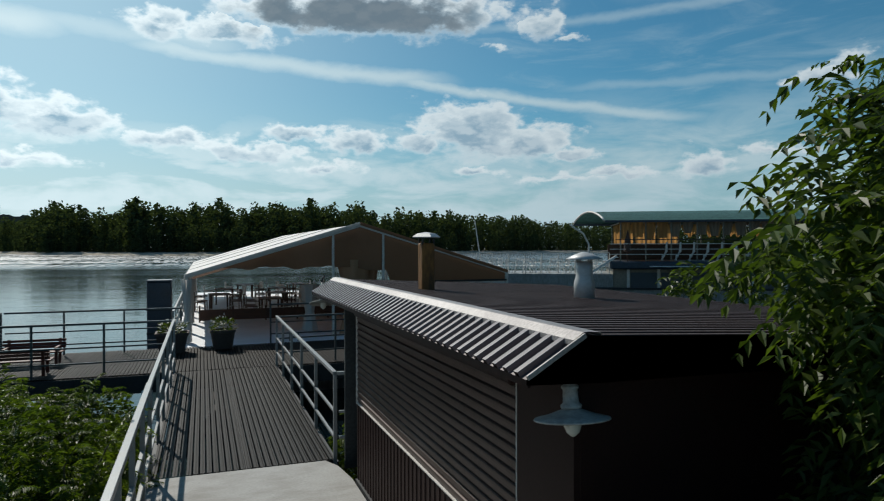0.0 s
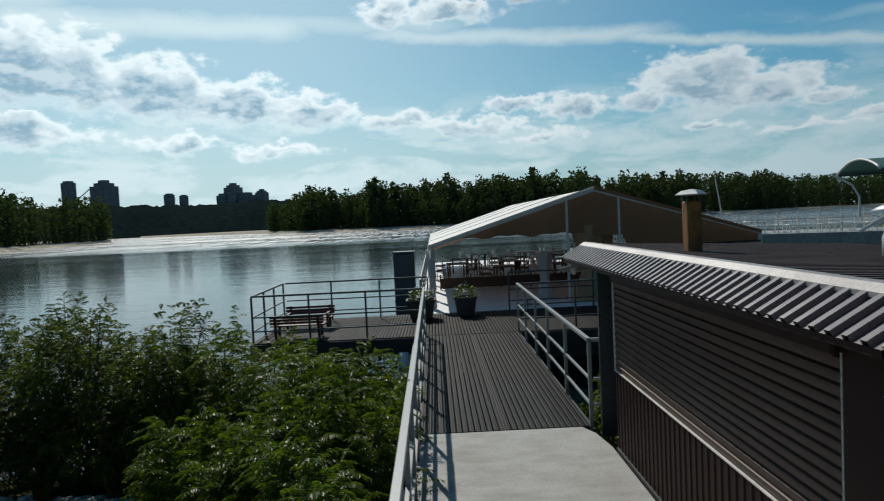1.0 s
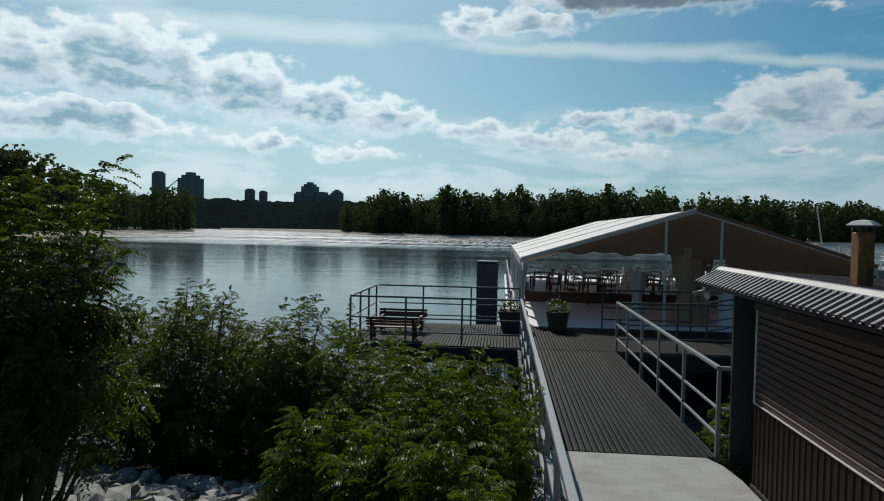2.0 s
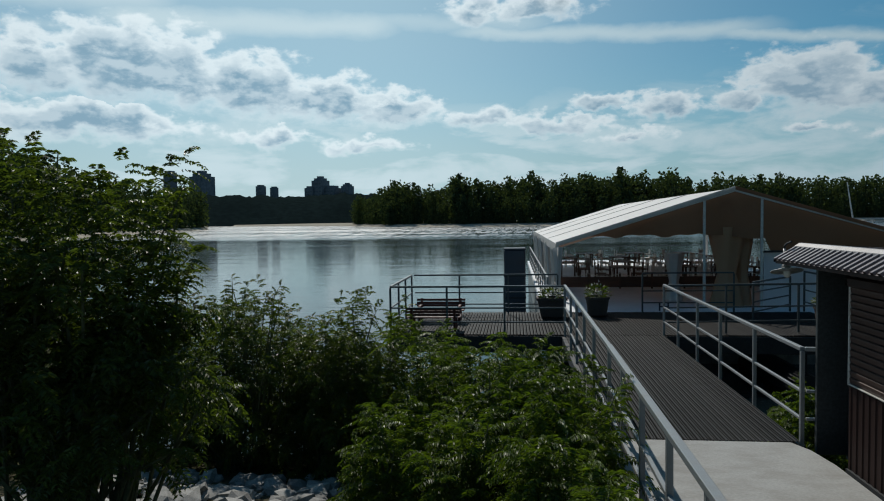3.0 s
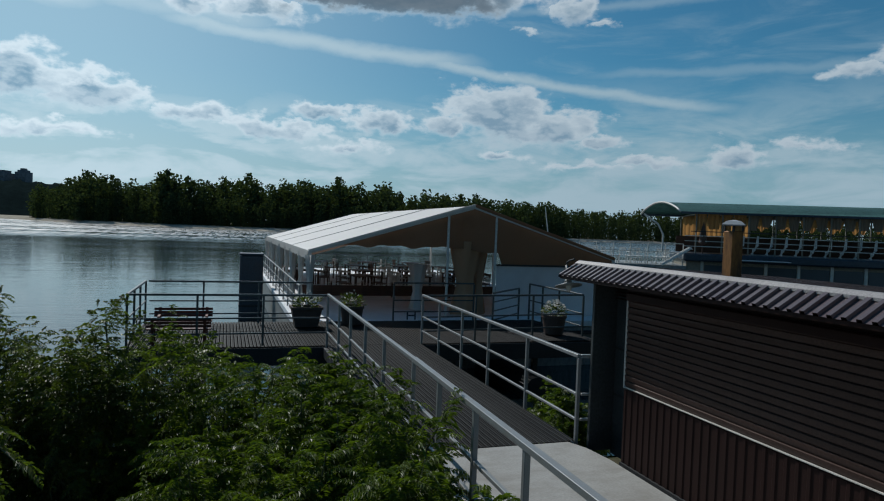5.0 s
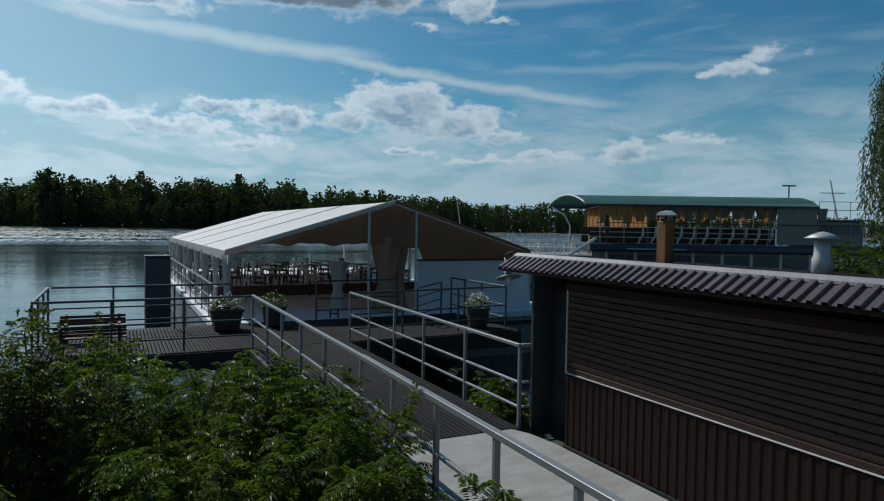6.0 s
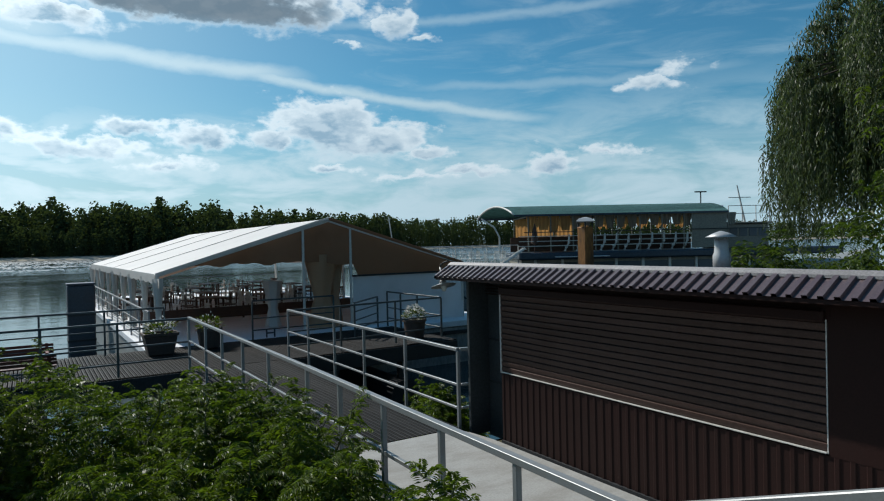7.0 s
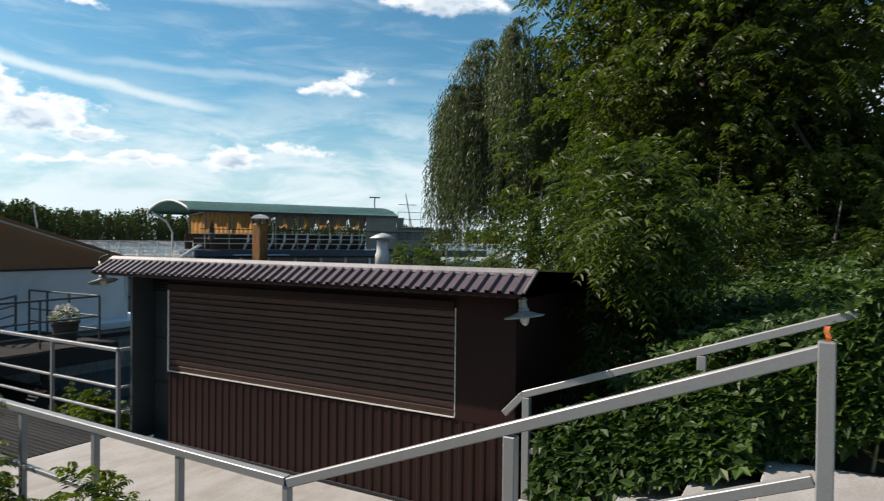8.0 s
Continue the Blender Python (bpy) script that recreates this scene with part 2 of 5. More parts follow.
M = dict(
    concrete=surface("concrete", (.32, .322, .31), .8, grain=60, bump=.3, vary=.12, stain=(.2, .19, .17), stain_scale=3.2, stain_amount=.75, stretch=(.5, 1, 1)),
    plank=surface("grooved_decking", (.017, .0165, .016), .62, spec=.16, grain=40, bump=.3, stretch=(1, .08, 1), per_piece=.3, stain=(.04, .038, .035), stain_scale=3, stain_amount=.5),
    rail=surface("painted_rail", (.075, .095, .105), .38, .35, grain=80, bump=.05, vary=.1, stain=(.10, .08, .06), stain_scale=6, stain_amount=.35),
    grey_rail=surface("grey_rail_paint", (.25, .265, .27), .42, .2, grain=90, bump=.05, vary=.07, stain=(.22, .2, .17), stain_scale=7, stain_amount=.4),
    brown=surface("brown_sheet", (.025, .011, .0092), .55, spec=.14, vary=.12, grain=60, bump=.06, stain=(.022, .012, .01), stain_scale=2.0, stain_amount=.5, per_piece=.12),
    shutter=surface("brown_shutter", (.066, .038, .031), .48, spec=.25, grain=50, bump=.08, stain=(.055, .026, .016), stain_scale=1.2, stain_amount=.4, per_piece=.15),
    roof=surface("brown_roof_sheet", (.085, .056, .06), .32, grain=70, bump=.06, stain=(.1, .08, .078), stain_scale=2.5, stain_amount=.5, spec=.9),
    # roof again, with the flat top's weaker reflected light put into its colour
    roof_flat=surface("dimmed_roof_sheet", (.05, .036, .037), .72, grain=50, bump=.12, stain=(.085, .068, .064), stain_scale=1.6, stain_amount=.5, stretch=(.3, 1, 1), spec=.2),
    cap=surface("roof_cap", (.3, .285, .28), .5, .2, grain=60, bump=.06, stain=(.09, .08, .08), stain_amount=.5),
    trim=surface("light_trim", (.62, .6, .56), .45, grain=60, bump=.06, stain=(.4, .36, .3), stain_scale=4, stain_amount=.4),
    panel=surface("grey_sheet", (.055, .064, .066), .5, .2, grain=30, bump=.08, stain=(.03, .034, .036), stain_scale=1.6, stain_amount=.6),
    dark=surface("dark_steel", (.03, .032, .035), .6, .2, grain=30, bump=.2),
    pylon=surface("blue_grey_steel", (.04, .055, .075), .5, .3, grain=20, bump=.2, stain=(.06, .05, .045), stain_scale=1.5, stain_amount=.5),
    galv=surface("galvanised_steel", (.45, .46, .46), .5, .35, vary=.08, grain=40, bump=.06, stain=(.4, .4, .4), stain_scale=5, stain_amount=.4),
    rust=surface("rusty_steel", (.22, .1, .025), .65, .3, grain=30, bump=.3, stain=(.035, .025, .018), stain_scale=9, stain_amount=.95, stretch=(1, 1, .3)),
    enamel=surface("grey_enamel", (.3, .3, .285), .4, 0.0, grain=30, bump=.04, stain=(.3, .3, .28), stain_scale=8, stain_amount=.3),
    bulb=surface("opal_glass", (.6, .6, .55), .2, grain=30, bump=.0, vary=.05),
    roof_cloth=cloth("white_tent_cloth", (.84, .83, .81), .3, amount=.12),
    beige_cloth=cloth("beige_lining", (.31, .16, .085), .3, (.18, .085, .042), .5),
    peach_cloth=cloth("peach_curtain", (.55, .36, .22), .45, (.35, .2, .1), .4),
    brown_cloth=cloth("brown_curtain", (.26, .19, .13), .3, (.16, .1, .06), .4),
    curtain=cloth("pale_curtain", (.62, .62, .6), .35),
    tarp=cloth("white_tarpaulin", (.74, .77, .79), .3, (.4, .42, .42), .3),
    deck=surface("pale_deck", (.72, .75, .78), .55, grain=25, bump=.1, vary=.1, stain=(.5, .52, .53), stain_scale=.8, stain_amount=.5),
    hull=surface("grey_hull", (.24, .255, .255), .5, grain=12, bump=.1, stain=(.2, .19, .16), stain_scale=.6, stain_amount=.5, stretch=(1, 1, .4)),
    boat_white=surface("cream_boat_paint", (.2, .185, .15), .4, grain=10, bump=.06, stain=(.3, .27, .22), stain_scale=.8, stain_amount=.4),
    boat_blue=surface("blue_boat_paint", (.03, .05, .075), .4, grain=10, bump=.06, stain=(.04, .05, .06), stain_amount=.4),
    boat_green=surface("green_canopy", (.10, .22, .20), .5, grain=6, bump=.1, stain=(.07, .15, .14), stain_scale=.5, stain_amount=.5),
    amber=cloth("amber_curtain", (.52, .27, .09), .55, (.3, .15, .05), .5),
    lumber=surface("brown_board", (.07, .032, .02), .6, grain=25, bump=.25, stretch=(.15, 1, 1), stain=(.07, .035, .02), stain_amount=.6, per_piece=.2),
    red_wood=surface("red_brown_bench_paint", (.11, .025, .016), .5, grain=25, bump=.15, stretch=(.1, 1, 1), stain=(.08, .03, .02), stain_amount=.5, per_piece=.2),
    chair_white=surface("white_plastic", (.7, .7, .68), .4, grain=20, bump=.03, vary=.06, stain=(.5, .5, .48), stain_amount=.3),
    chair_brown=surface("brown_wicker", (.09, .05, .035), .6, grain=90, bump=.4),
    pot=surface("pot_wood", (.075, .05, .04), .7, grain=30, bump=.3, stain=(.04, .03, .025), stain_amount=.5),
    soil=surface("soil", (.04, .03, .022), .9, grain=30, bump=.6),
    earth=surface("bank_earth", (.075, .065, .045), .9, grain=6, bump=.5, stain=(.05, .07, .03), stain_scale=.5, stain_amount=.6, spec=0.0),
    rock=surface("grey_rock", (.27, .265, .25), .8, grain=14, bump=.5, stain=(.13, .13, .11), stain_scale=2, stain_amount=.6, per_piece=.3),
    sand=surface("pale_sand", (.4, .36, .3), .9, grain=.3, bump=.2, stain=(.2, .2, .15), stain_scale=.03, stain_amount=.6, spec=0.0),
    bark=surface("bark", (.09, .07, .055), .85, grain=18, bump=.6, stretch=(1, 1, .25), stain=(.04, .035, .03), stain_amount=.5),
    stem=surface("green_stem", (.08, .09, .04), .7, grain=20, bump=.2),
    tower=surface("far_tower", (.16, .18, .2), .8, grain=.2, bump=.0, stain_scale=.05, spec=0.0),
    tower_glass=surface("far_window", (.06, .08, .1), .3, grain=.2, bump=.0, stain_scale=.05),
    hill=surface("far_hill_wood", (.012, .02, .02), .95, grain=.08, bump=.0, stain_scale=.01, spec=0.0),
    bush_leaf=leafy("bush_leaf", (.026, .042, .008), (.1, .135, .022), .42),
    fern_leaf=leafy("pinnate_leaf", (.028, .052, .005), (.125, .175, .017), .42),
    tree_leaf=leafy("tree_leaf", (.018, .034, .006), (.085, .12, .02), .46),
    shrub_leaf=leafy("shrub_leaf", (.022, .042, .007), (.08, .12, .02), .4),
    willow_leaf=leafy("willow_leaf", (.04, .058, .026), (.115, .15, .072), .35),
    vine_leaf=leafy("vine_leaf", (.018, .044, .01), (.065, .12, .028), .3),
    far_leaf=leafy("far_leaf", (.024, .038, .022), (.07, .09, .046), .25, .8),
    flower=leafy("flower_petal", (.6, .6, .56), (.75, .75, .72), .3, glow=(1, 1, 1)),
    water=water_material(), glass=pane("glass"),
)


# ---- mesh helpers ----


def mesh_of(bm, name, material, smooth=False):
    bmesh.ops.recalc_face_normals(bm, faces=bm.faces)
    me = bpy.data.meshes.new(name)
    bm.to_mesh(me)
    bm.free()
    me.materials.append(material)
    if smooth:
        me.shade_smooth()
    return me


def thing(name, label, category, at=(0, 0, 0), turn=0.0, group="", kind=""):
    ob = new(name)
    ob.empty_display_size = .2
    ob.matrix_basis = pose(*at, 0, 0, turn)
    return tagged(ob, label, category, group, kind)


def part(name, bm, material, parent, label="", smooth=False, at=None):
    me = bm if isinstance(bm, bpy.types.Mesh) else mesh_of(bm, name, material, smooth)
    ob = new(name, me)
    ob.parent = parent
    if at is not None:
        ob.matrix_basis = at
    return tagged(ob, label)


def box(lo, hi, bm=None, bevel=0.0, m=None):
    bm = bm or bmesh.new()
    c = [(a + b) / 2 for a, b in zip(lo, hi)]
    s = [max(abs(b - a), 1e-4) for a, b in zip(lo, hi)]
    mat = Matrix.Translation(c) @ Matrix.Diagonal((*s, 1))
    made = bmesh.ops.create_cube(bm, size=1, matrix=(m or Matrix()) @ mat)
    if bevel:
        edges = {e for v in made["verts"] for e in v.link_edges}
        bmesh.ops.bevel(bm, geom=list(edges), offset=bevel, segments=1, affect="EDGES")
    return bm


def bar(p, q, w, h, bm=None, bevel=.004):
    """A rectangular bar from p to q, w wide and h high."""
    p, q = Vector(p), Vector(q)
    d = q - p
    up = Vector((0, 0, 1)) if abs(d.normalized().z) < .95 else Vector((0, 1, 0))
    x = d.cross(up).normalized()
    z = x.cross(d).normalized()
    m = Matrix((x, d.normalized(), z)).transposed().to_4x4()
    m.translation = (p + q) / 2
    return box((-w / 2, -d.length / 2, -h / 2), (w / 2, d.length / 2, h / 2), bm, bevel, m)


def tube(points, radii, sides=8, bm=None, caps=True):
    """A round tube along points; radii one number or one a point."""
    bm = bm or bmesh.new()
    pts = [Vector(p) for p in points]
    radii = radii if isinstance(radii, (list, tuple)) else [radii] * len(pts)
    rings = []
    for i, p in enumerate(pts):
        d = (pts[min(i + 1, len(pts) - 1)] - pts[max(i - 1, 0)]).normalized()
        x = d.cross(Vector((0, 0, 1)) if abs(d.z) < .9 else Vector((1, 0, 0))).normalized()
        y = d.cross(x)
        rings.append([bm.verts.new(p + radii[i] * (x * math.cos(a) + y * math.sin(a))) for a in (2 * math.pi * k / sides for k in range(sides))])
    for a, b in zip(rings, rings[1:]):
        for k in range(sides):
            bm.faces.new((a[k], a[(k + 1) % sides], b[(k + 1) % sides], b[k]))
    if caps:
        bm.faces.new(rings[0][::-1])
        bm.faces.new(rings[-1])
    return bm


def lathe(profile, sides=20, bm=None, at=(0, 0, 0)):
    """A turned body from (radius, height) pairs."""
    bm = bm or bmesh.new()
    rings = [[bm.verts.new((at[0] + r * math.cos(a), at[1] + r * math.sin(a), at[2] + z)) for a in (2 * math.pi * k / sides for k in range(sides))] for r, z in profile]
    for a, b in zip(rings, rings[1:]):
        for k in range(sides):
            bm.faces.new((a[k], a[(k + 1) % sides], b[(k + 1) % sides], b[k]))
    bm.faces.new(rings[0][::-1])
    bm.faces.new(rings[-1])
    return bm


def strip(profile, along, bm=None):
    """A profile of points swept by the vector along, open at both ends."""
    bm = bm or bmesh.new()
    a = [bm.verts.new(p) for p in profile]
    b = [bm.verts.new(Vector(p) + Vector(along)) for p in profile]
    for i in range(len(a) - 1):
        bm.faces.new((a[i], a[i + 1], b[i + 1], b[i]))
    return bm


def raw_mesh(name, verts, faces, material, smooth=False):
    me = bpy.data.meshes.new(name)
    me.from_pydata(verts, [], faces)
    me.materials.append(material)
    if smooth:
        me.shade_smooth()
    me.update()
    return me


# ---- ground, river, far shore ----
WATER = -1.5


def ground_height(x, y):
    z = 1.1 if y < -8.0 else 1.1 - (y + 8.0) * .235
    if y < -8.45:
        z = .95
    if -2.35 < x < 4.5 and y > -5.4:
        z = min(z, -.2)
    elif -2.35 < x < .1 and y > -8.2:
        z = min(z, -.25 + max(0, (-5.3 - y)) * .36)
    z = max(z, -4.0)
    return z + (.06 * noise.noise((x * .7, y * .7, 0)) if -2.35 > x or x > 4.5 else 0)


def spread(lo, hi, fine, far):
    """Steps that are fine in the middle and grow outwards."""
    out, v, d = [], lo, fine
    a = list(np.arange(lo, hi + fine / 2, fine))
    step, v = fine, hi
    while v < far:
        step *= 1.35
        v += step
        a.append(v)
    step, v = fine, lo
    while v > -far:
        step *= 1.35
        v -= step
        a.insert(0, v)
    return [float(i) for i in a]


def build_ground():
    xs, ys = spread(-14, 12, .35, 3600), spread(-12, 8, .35, 3600)
    verts = [(x, y, min(ground_height(x, y), 60)) for y in ys for x in xs]
    w = len(xs)
    faces = [(j * w + i, j * w + i + 1, (j + 1) * w + i + 1, (j + 1) * w + i) for j in range(len(ys) - 1) for i in range(w - 1)]
    ob = new("ground", raw_mesh("ground", verts, faces, M["earth"], True))
    tagged(ob, "dark earth river bank sloping down to the water", "ground", kind="structure")
    bm = bmesh.new()
    bmesh.ops.create_grid(bm, x_segments=2, y_segments=2, size=1800, matrix=Matrix.Translation((0, 1803.2, WATER)))
    ob = new("water", mesh_of(bm, "water", M["water"]))
    tagged(ob, "calm blue grey river with sun glitter", "river", kind="structure")


build_ground()


def polar(az, d):
    return d * math.sin(radians(az)) - 4, d * math.cos(radians(az)) - 8


# far bank: azimuth and distance of its water line
FAR_BANK = ((-24, 1100), (-15, 700), (-11, 500), (-4, 425), (3, 405), (10, 415), (20, 465), (30, 545), (40, 630), (52, 760), (70, 1000))
LEFT_BANK = ((-80, 70), (-62, 110), (-45, 185), (-35, 270), (-29, 400), (-26, 520))


def bank_line(az, line):
    for (a, d), (b, e) in zip(line, line[1:]):
        if a <= az <= b:
            return d + (e - d) * (az - a) / (b - a)
    return line[-1][1]


def build_far_land(name, line, deep, label, rise=3.0):
    bm = bmesh.new()
    rows = []
    azs = np.linspace(line[0][0], line[-1][0], 60)
    for az in azs:
        d = bank_line(az, line) * (1 + .012 * noise.noise((az * .5, 0, 3)))
        row = []
        for k, (dd, z) in enumerate(((0, WATER - .6), (6, WATER + .5), (22, WATER + 1.8), (deep, WATER + rise))):
            row.append(bm.verts.new((*polar(az, d + dd), z)))
        rows.append(row)
    for a, b in zip(rows, rows[1:]):
        for k in range(3):
            bm.faces.new((a[k], b[k], b[k + 1], a[k + 1]))
    tagged(new(name, mesh_of(bm, name, M["sand"], True)), label, "river bank", kind="structure")


build_far_land("far_bank", FAR_BANK, 500, "low pale sandy beach below the far wood")
build_far_land("side_bank", LEFT_BANK, 200, "low sandy point below the wood")

rng = np.random.default_rng(7)


def frame_of(d):
    """Two directions across each of the directions d."""
    d = d / np.linalg.norm(d, axis=1, keepdims=True)
    up = np.where(np.abs(d[:, 2:3]) < .9, np.array([[0, 0, 1.0]]), np.array([[1.0, 0, 0]]))
    x = np.cross(d, up)
    x /= np.linalg.norm(x, axis=1, keepdims=True)
    return d, x, np.cross(x, d)


def leaf_mesh(name, base, way, length, width, material, fold=.25):
    """Leaves, each a folded pointed blade from its base along its way."""
    n = len(base)
    d, x, z = frame_of(way)
    roll = rng.uniform(-.8, .8, (n, 1))
    x, z = x * np.cos(roll) + z * np.sin(roll), z * np.cos(roll) - x * np.sin(roll)
    length, width = np.broadcast_to(length, (n,))[:, None], np.broadcast_to(width, (n,))[:, None]
    mid = base + d * length * .45
    v = np.empty((n, 4, 3))
    v[:, 0], v[:, 2] = base, base + d * length - z * length * .12
    v[:, 1], v[:, 3] = mid - x * width / 2 + z * width * fold, mid + x * width / 2 + z * width * fold
    f = np.arange(n * 4).reshape(n, 4)
    me = bpy.data.meshes.new(name)
    faces = np.concatenate([f[:, [0, 1, 2]], f[:, [0, 2, 3]]])
    me.from_pydata(v.reshape(-1, 3).tolist(), [], faces.tolist())
    me.materials.append(material)
    return me


def pinnate_leaves(base, way, length, pairs, leaflet, width, droop=.5):
    """Feathered leaves: where the leaflets start, their ways and lengths."""
    d, x, z = frame_of(way)
    n = len(base)
    pts, ways, lens = [], [], []
    length = np.broadcast_to(length, (n,))[:, None]
    for k in range(pairs):
        s = (k + 1) / pairs
        p = base + d * length * s - np.array([[0, 0, 1.0]]) * length * droop * s * s
        dd = d - np.array([[0, 0, 1.0]]) * 2 * droop * s
        size = leaflet * (1 - .55 * abs(s - .45))
        for side in (-1, 1):
            pts.append(p)
            ways.append(x * side + dd * .35 - np.array([[0, 0, .25]]) + rng.normal(0, .12, (n, 3)))
            lens.append(np.full(n, size))
    return np.concatenate(pts), np.concatenate(ways), np.concatenate(lens)


def shell(n, center, radii, seed, fill=.5, ragged=.4):
    """Points in a lumpy crown, most of them near its outside, and the ways out."""
    u = rng.normal(size=(n, 3))
    u /= np.linalg.norm(u, axis=1, keepdims=True)
    r = rng.uniform(fill, 1, n) ** .6
    lump = np.array([noise.noise((a * 1.7 + seed, b * 1.7, c * 1.7)) + .5 * noise.noise((a * 4 + seed, b * 4, c * 4)) for a, b, c in u])
    r = r * (1 + ragged * lump)
    return np.array(center) + u * r[:, None] * np.array(radii), u


def build_wood(name, label, line, az0, az1, count, deep, tall, seed):
    """A far wood: many trees of leaf clumps on trunks, told apart only at its skyline."""
    g = np.random.default_rng(seed)
    verts, faces = [], []
    n = 130
    form = np.array(((1, 0), (.35, .75), (-.7, .6), (-.85, -.35), (.1, -.95)))
    for i in range(count):
        az = g.uniform(az0, az1)
        back = g.random() ** 1.3
        x, y = polar(az, bank_line(az, line) + 20 + deep * back)
        h = tall * (g.uniform(.92, 1.02) if i % 11 == 0 else g.uniform(.68, .94)) * (1 + .26 * noise.noise((az * .35, seed, 0)) + .22 * noise.noise((az * 1.7, seed, 4))) * (.55 if back < .12 else 1) * (1.03 - max(0, az - 8) * .006)
        slim = .8 if i % 9 == 0 else 1.0
        r = h * (.1 + .22 * g.random() ** 2) * slim
        t = g.random((n, 1)) ** .8
        a = g.uniform(0, 2 * math.pi, (n, 1))
        wide = np.sin(math.pi * np.clip(t * .73 + .17, 0, 1)) ** .6 * (1 + .3 * np.sin(a * 3 + i))
        q = np.sqrt(g.uniform(.25, 1, (n, 1)))
        p = np.concatenate([x + r * wide * q * np.cos(a), y + r * wide * q * np.sin(a), WATER + 1.5 + h * t], 1)
        s = h * g.uniform(.015, .042, (n, 1, 1))
        u, v = g.normal(size=(n, 3)), g.normal(size=(n, 3))
        u /= np.linalg.norm(u, axis=1, keepdims=True)
        v = np.cross(u, v)
        v /= np.linalg.norm(v, axis=1, keepdims=True)
        o = len(verts)
        pts = p[:, None] + (u[:, None] * form[None, :, :1] + v[:, None] * form[None, :, 1:]) * s
        verts += pts.reshape(-1, 3).tolist()
        faces += (o + np.arange(n * 5).reshape(n, 5)).tolist()
        o = len(verts)
        for zz, rr in ((-1, .02), (h * .7, .008)):
            for b in (0, 2.1, 4.2):
                verts.append((x + h * rr * math.cos(b), y + h * rr * math.sin(b), zz))
        for k in range(3):
            faces.append((o + k, o + (k + 1) % 3, o + 3 + (k + 1) % 3, o + 3 + k))
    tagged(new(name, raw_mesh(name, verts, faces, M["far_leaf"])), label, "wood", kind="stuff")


build_wood("far_wood", "dark tall mixed wood along the far bank", FAR_BANK, -14, 66, 2000, 100, 33, 3)
build_wood("side_wood", "dark wood on the low point", LEFT_BANK, -70, -26.3, 620, 45, 28, 5)


def build_hill():
    bm = bmesh.new()
    rows = []
    for az in np.linspace(-48, -4, 260):
        h = 66 + 8 * noise.noise((az * .12, 2, 0)) + 7 * noise.noise((az * .9, 5, 0)) + 5 * noise.noise((az * 3.1, 7, 0)) + 3 * noise.noise((az * 9.1, 7, 0))
        h *= min(1, (-4 - az) / 8 + .3)
        rows.append([bm.verts.new((*polar(az, d), z)) for d, z in ((1300, -2), (1400, h * .55), (1520, h), (1800, h * .9), (2100, -2))])
    for a, b in zip(rows, rows[1:]):
        for k in range(4):
            bm.faces.new((a[k], b[k], b[k + 1], a[k + 1]))
    tagged(new("backdrop", mesh_of(bm, "backdrop", M["hill"], True)), "far dark wooded hill under the skyline", "hill", kind="structure")


build_hill()


def tower_block(at, w, h, steps, label):
    t = thing("tower_block", label, "tower", at, -20, group="towers on the hill")
    part("wall", box((-w / 2, -w / 2, -40), (w / 2, w / 2, h)), M["tower"], t)
    roof = box((-w * .36, -w * .36, h), (w * .36, w * .36, h + w * .18))
    if steps:
        box((-w * .2, -w * .2, h + w * .18), (w * .2, w * .2, h + w * .34), roof)
    part("roof", roof, M["tower"], t)
    for k in range(int(h / 9)):
        for c in range(3):
            x = (c - 1) * w * .3
            part("window", box((x - w * .11, -w / 2 - .5, k * 9 + 2), (x + w * .11, -w / 2, k * 9 + 6)), M["tower_glass"], t)


for px, h, w, st in ((-752, 118, 42, 1), (-833, 130, 22, 0), (-458, 102, 30, 1), (-430, 84, 30, 0), (-480, 85, 24, 0), (-393, 88, 22, 1), (-605, 92, 17, 0), (-572, 88, 14, 0)):
    tower_block((px, 1500, 0), w, h, st, "far grey apartment tower with stepped roof" if st else "far grey apartment tower with flat roof")


def tower_crane(at):
    c = thing("tower_crane", "far thin building crane between the towers", "crane", at)
    part("mast", box((-1.2, -1.2, -30), (1.2, 1.2, 98)), M["tower"], c)
    part("jib", bar((-10, 0, 96), (18, 0, 118), 1.6, 1.8, bevel=0), M["tower"], c)


tower_crane((-798, 1500, 0))

# ---- landing, stairs, gangway, platform ----


def build_landing():
    bm = bmesh.new()
    lo = [(-2.3, -5.25), (.06, -5.25), (.06, -.75), (-.02, -.3), (-.12, -.02), (-2.3, -.02)]
    top = [bm.verts.new((x, y, 0)) for x, y in lo]
    bot = [bm.verts.new((x, y, -.35)) for x, y in lo]
    bm.faces.new(top)
    bm.faces.new(bot[::-1])
    for k in range(len(lo)):
        bm.faces.new((top[k], bot[k], bot[(k + 1) % len(lo)], top[(k + 1) % len(lo)]))
    bmesh.ops.bevel(bm, geom=[e for e in bm.edges if abs(e.verts[0].co.z) < .01 and abs(e.verts[1].co.z) < .01], offset=.02, segments=2, affect="EDGES")
    tagged(new("pavement", mesh_of(bm, "pavement", M["concrete"])), "worn pale concrete landing between stairs and gangway", "landing", kind="structure")
    st = thing("stairs", "pale concrete stairs up the bank beside the kiosk", "stairs", (0, 0, 0), kind="structure")
    for k in range(6):
        y = -5.25 - k * .48
        part("step", box((-2.05, y - .48 - (.02 if k < 5 else .5), -.5), (-.06, y, (k + 1) * .172), None, .012), M["concrete"], st)


build_landing()


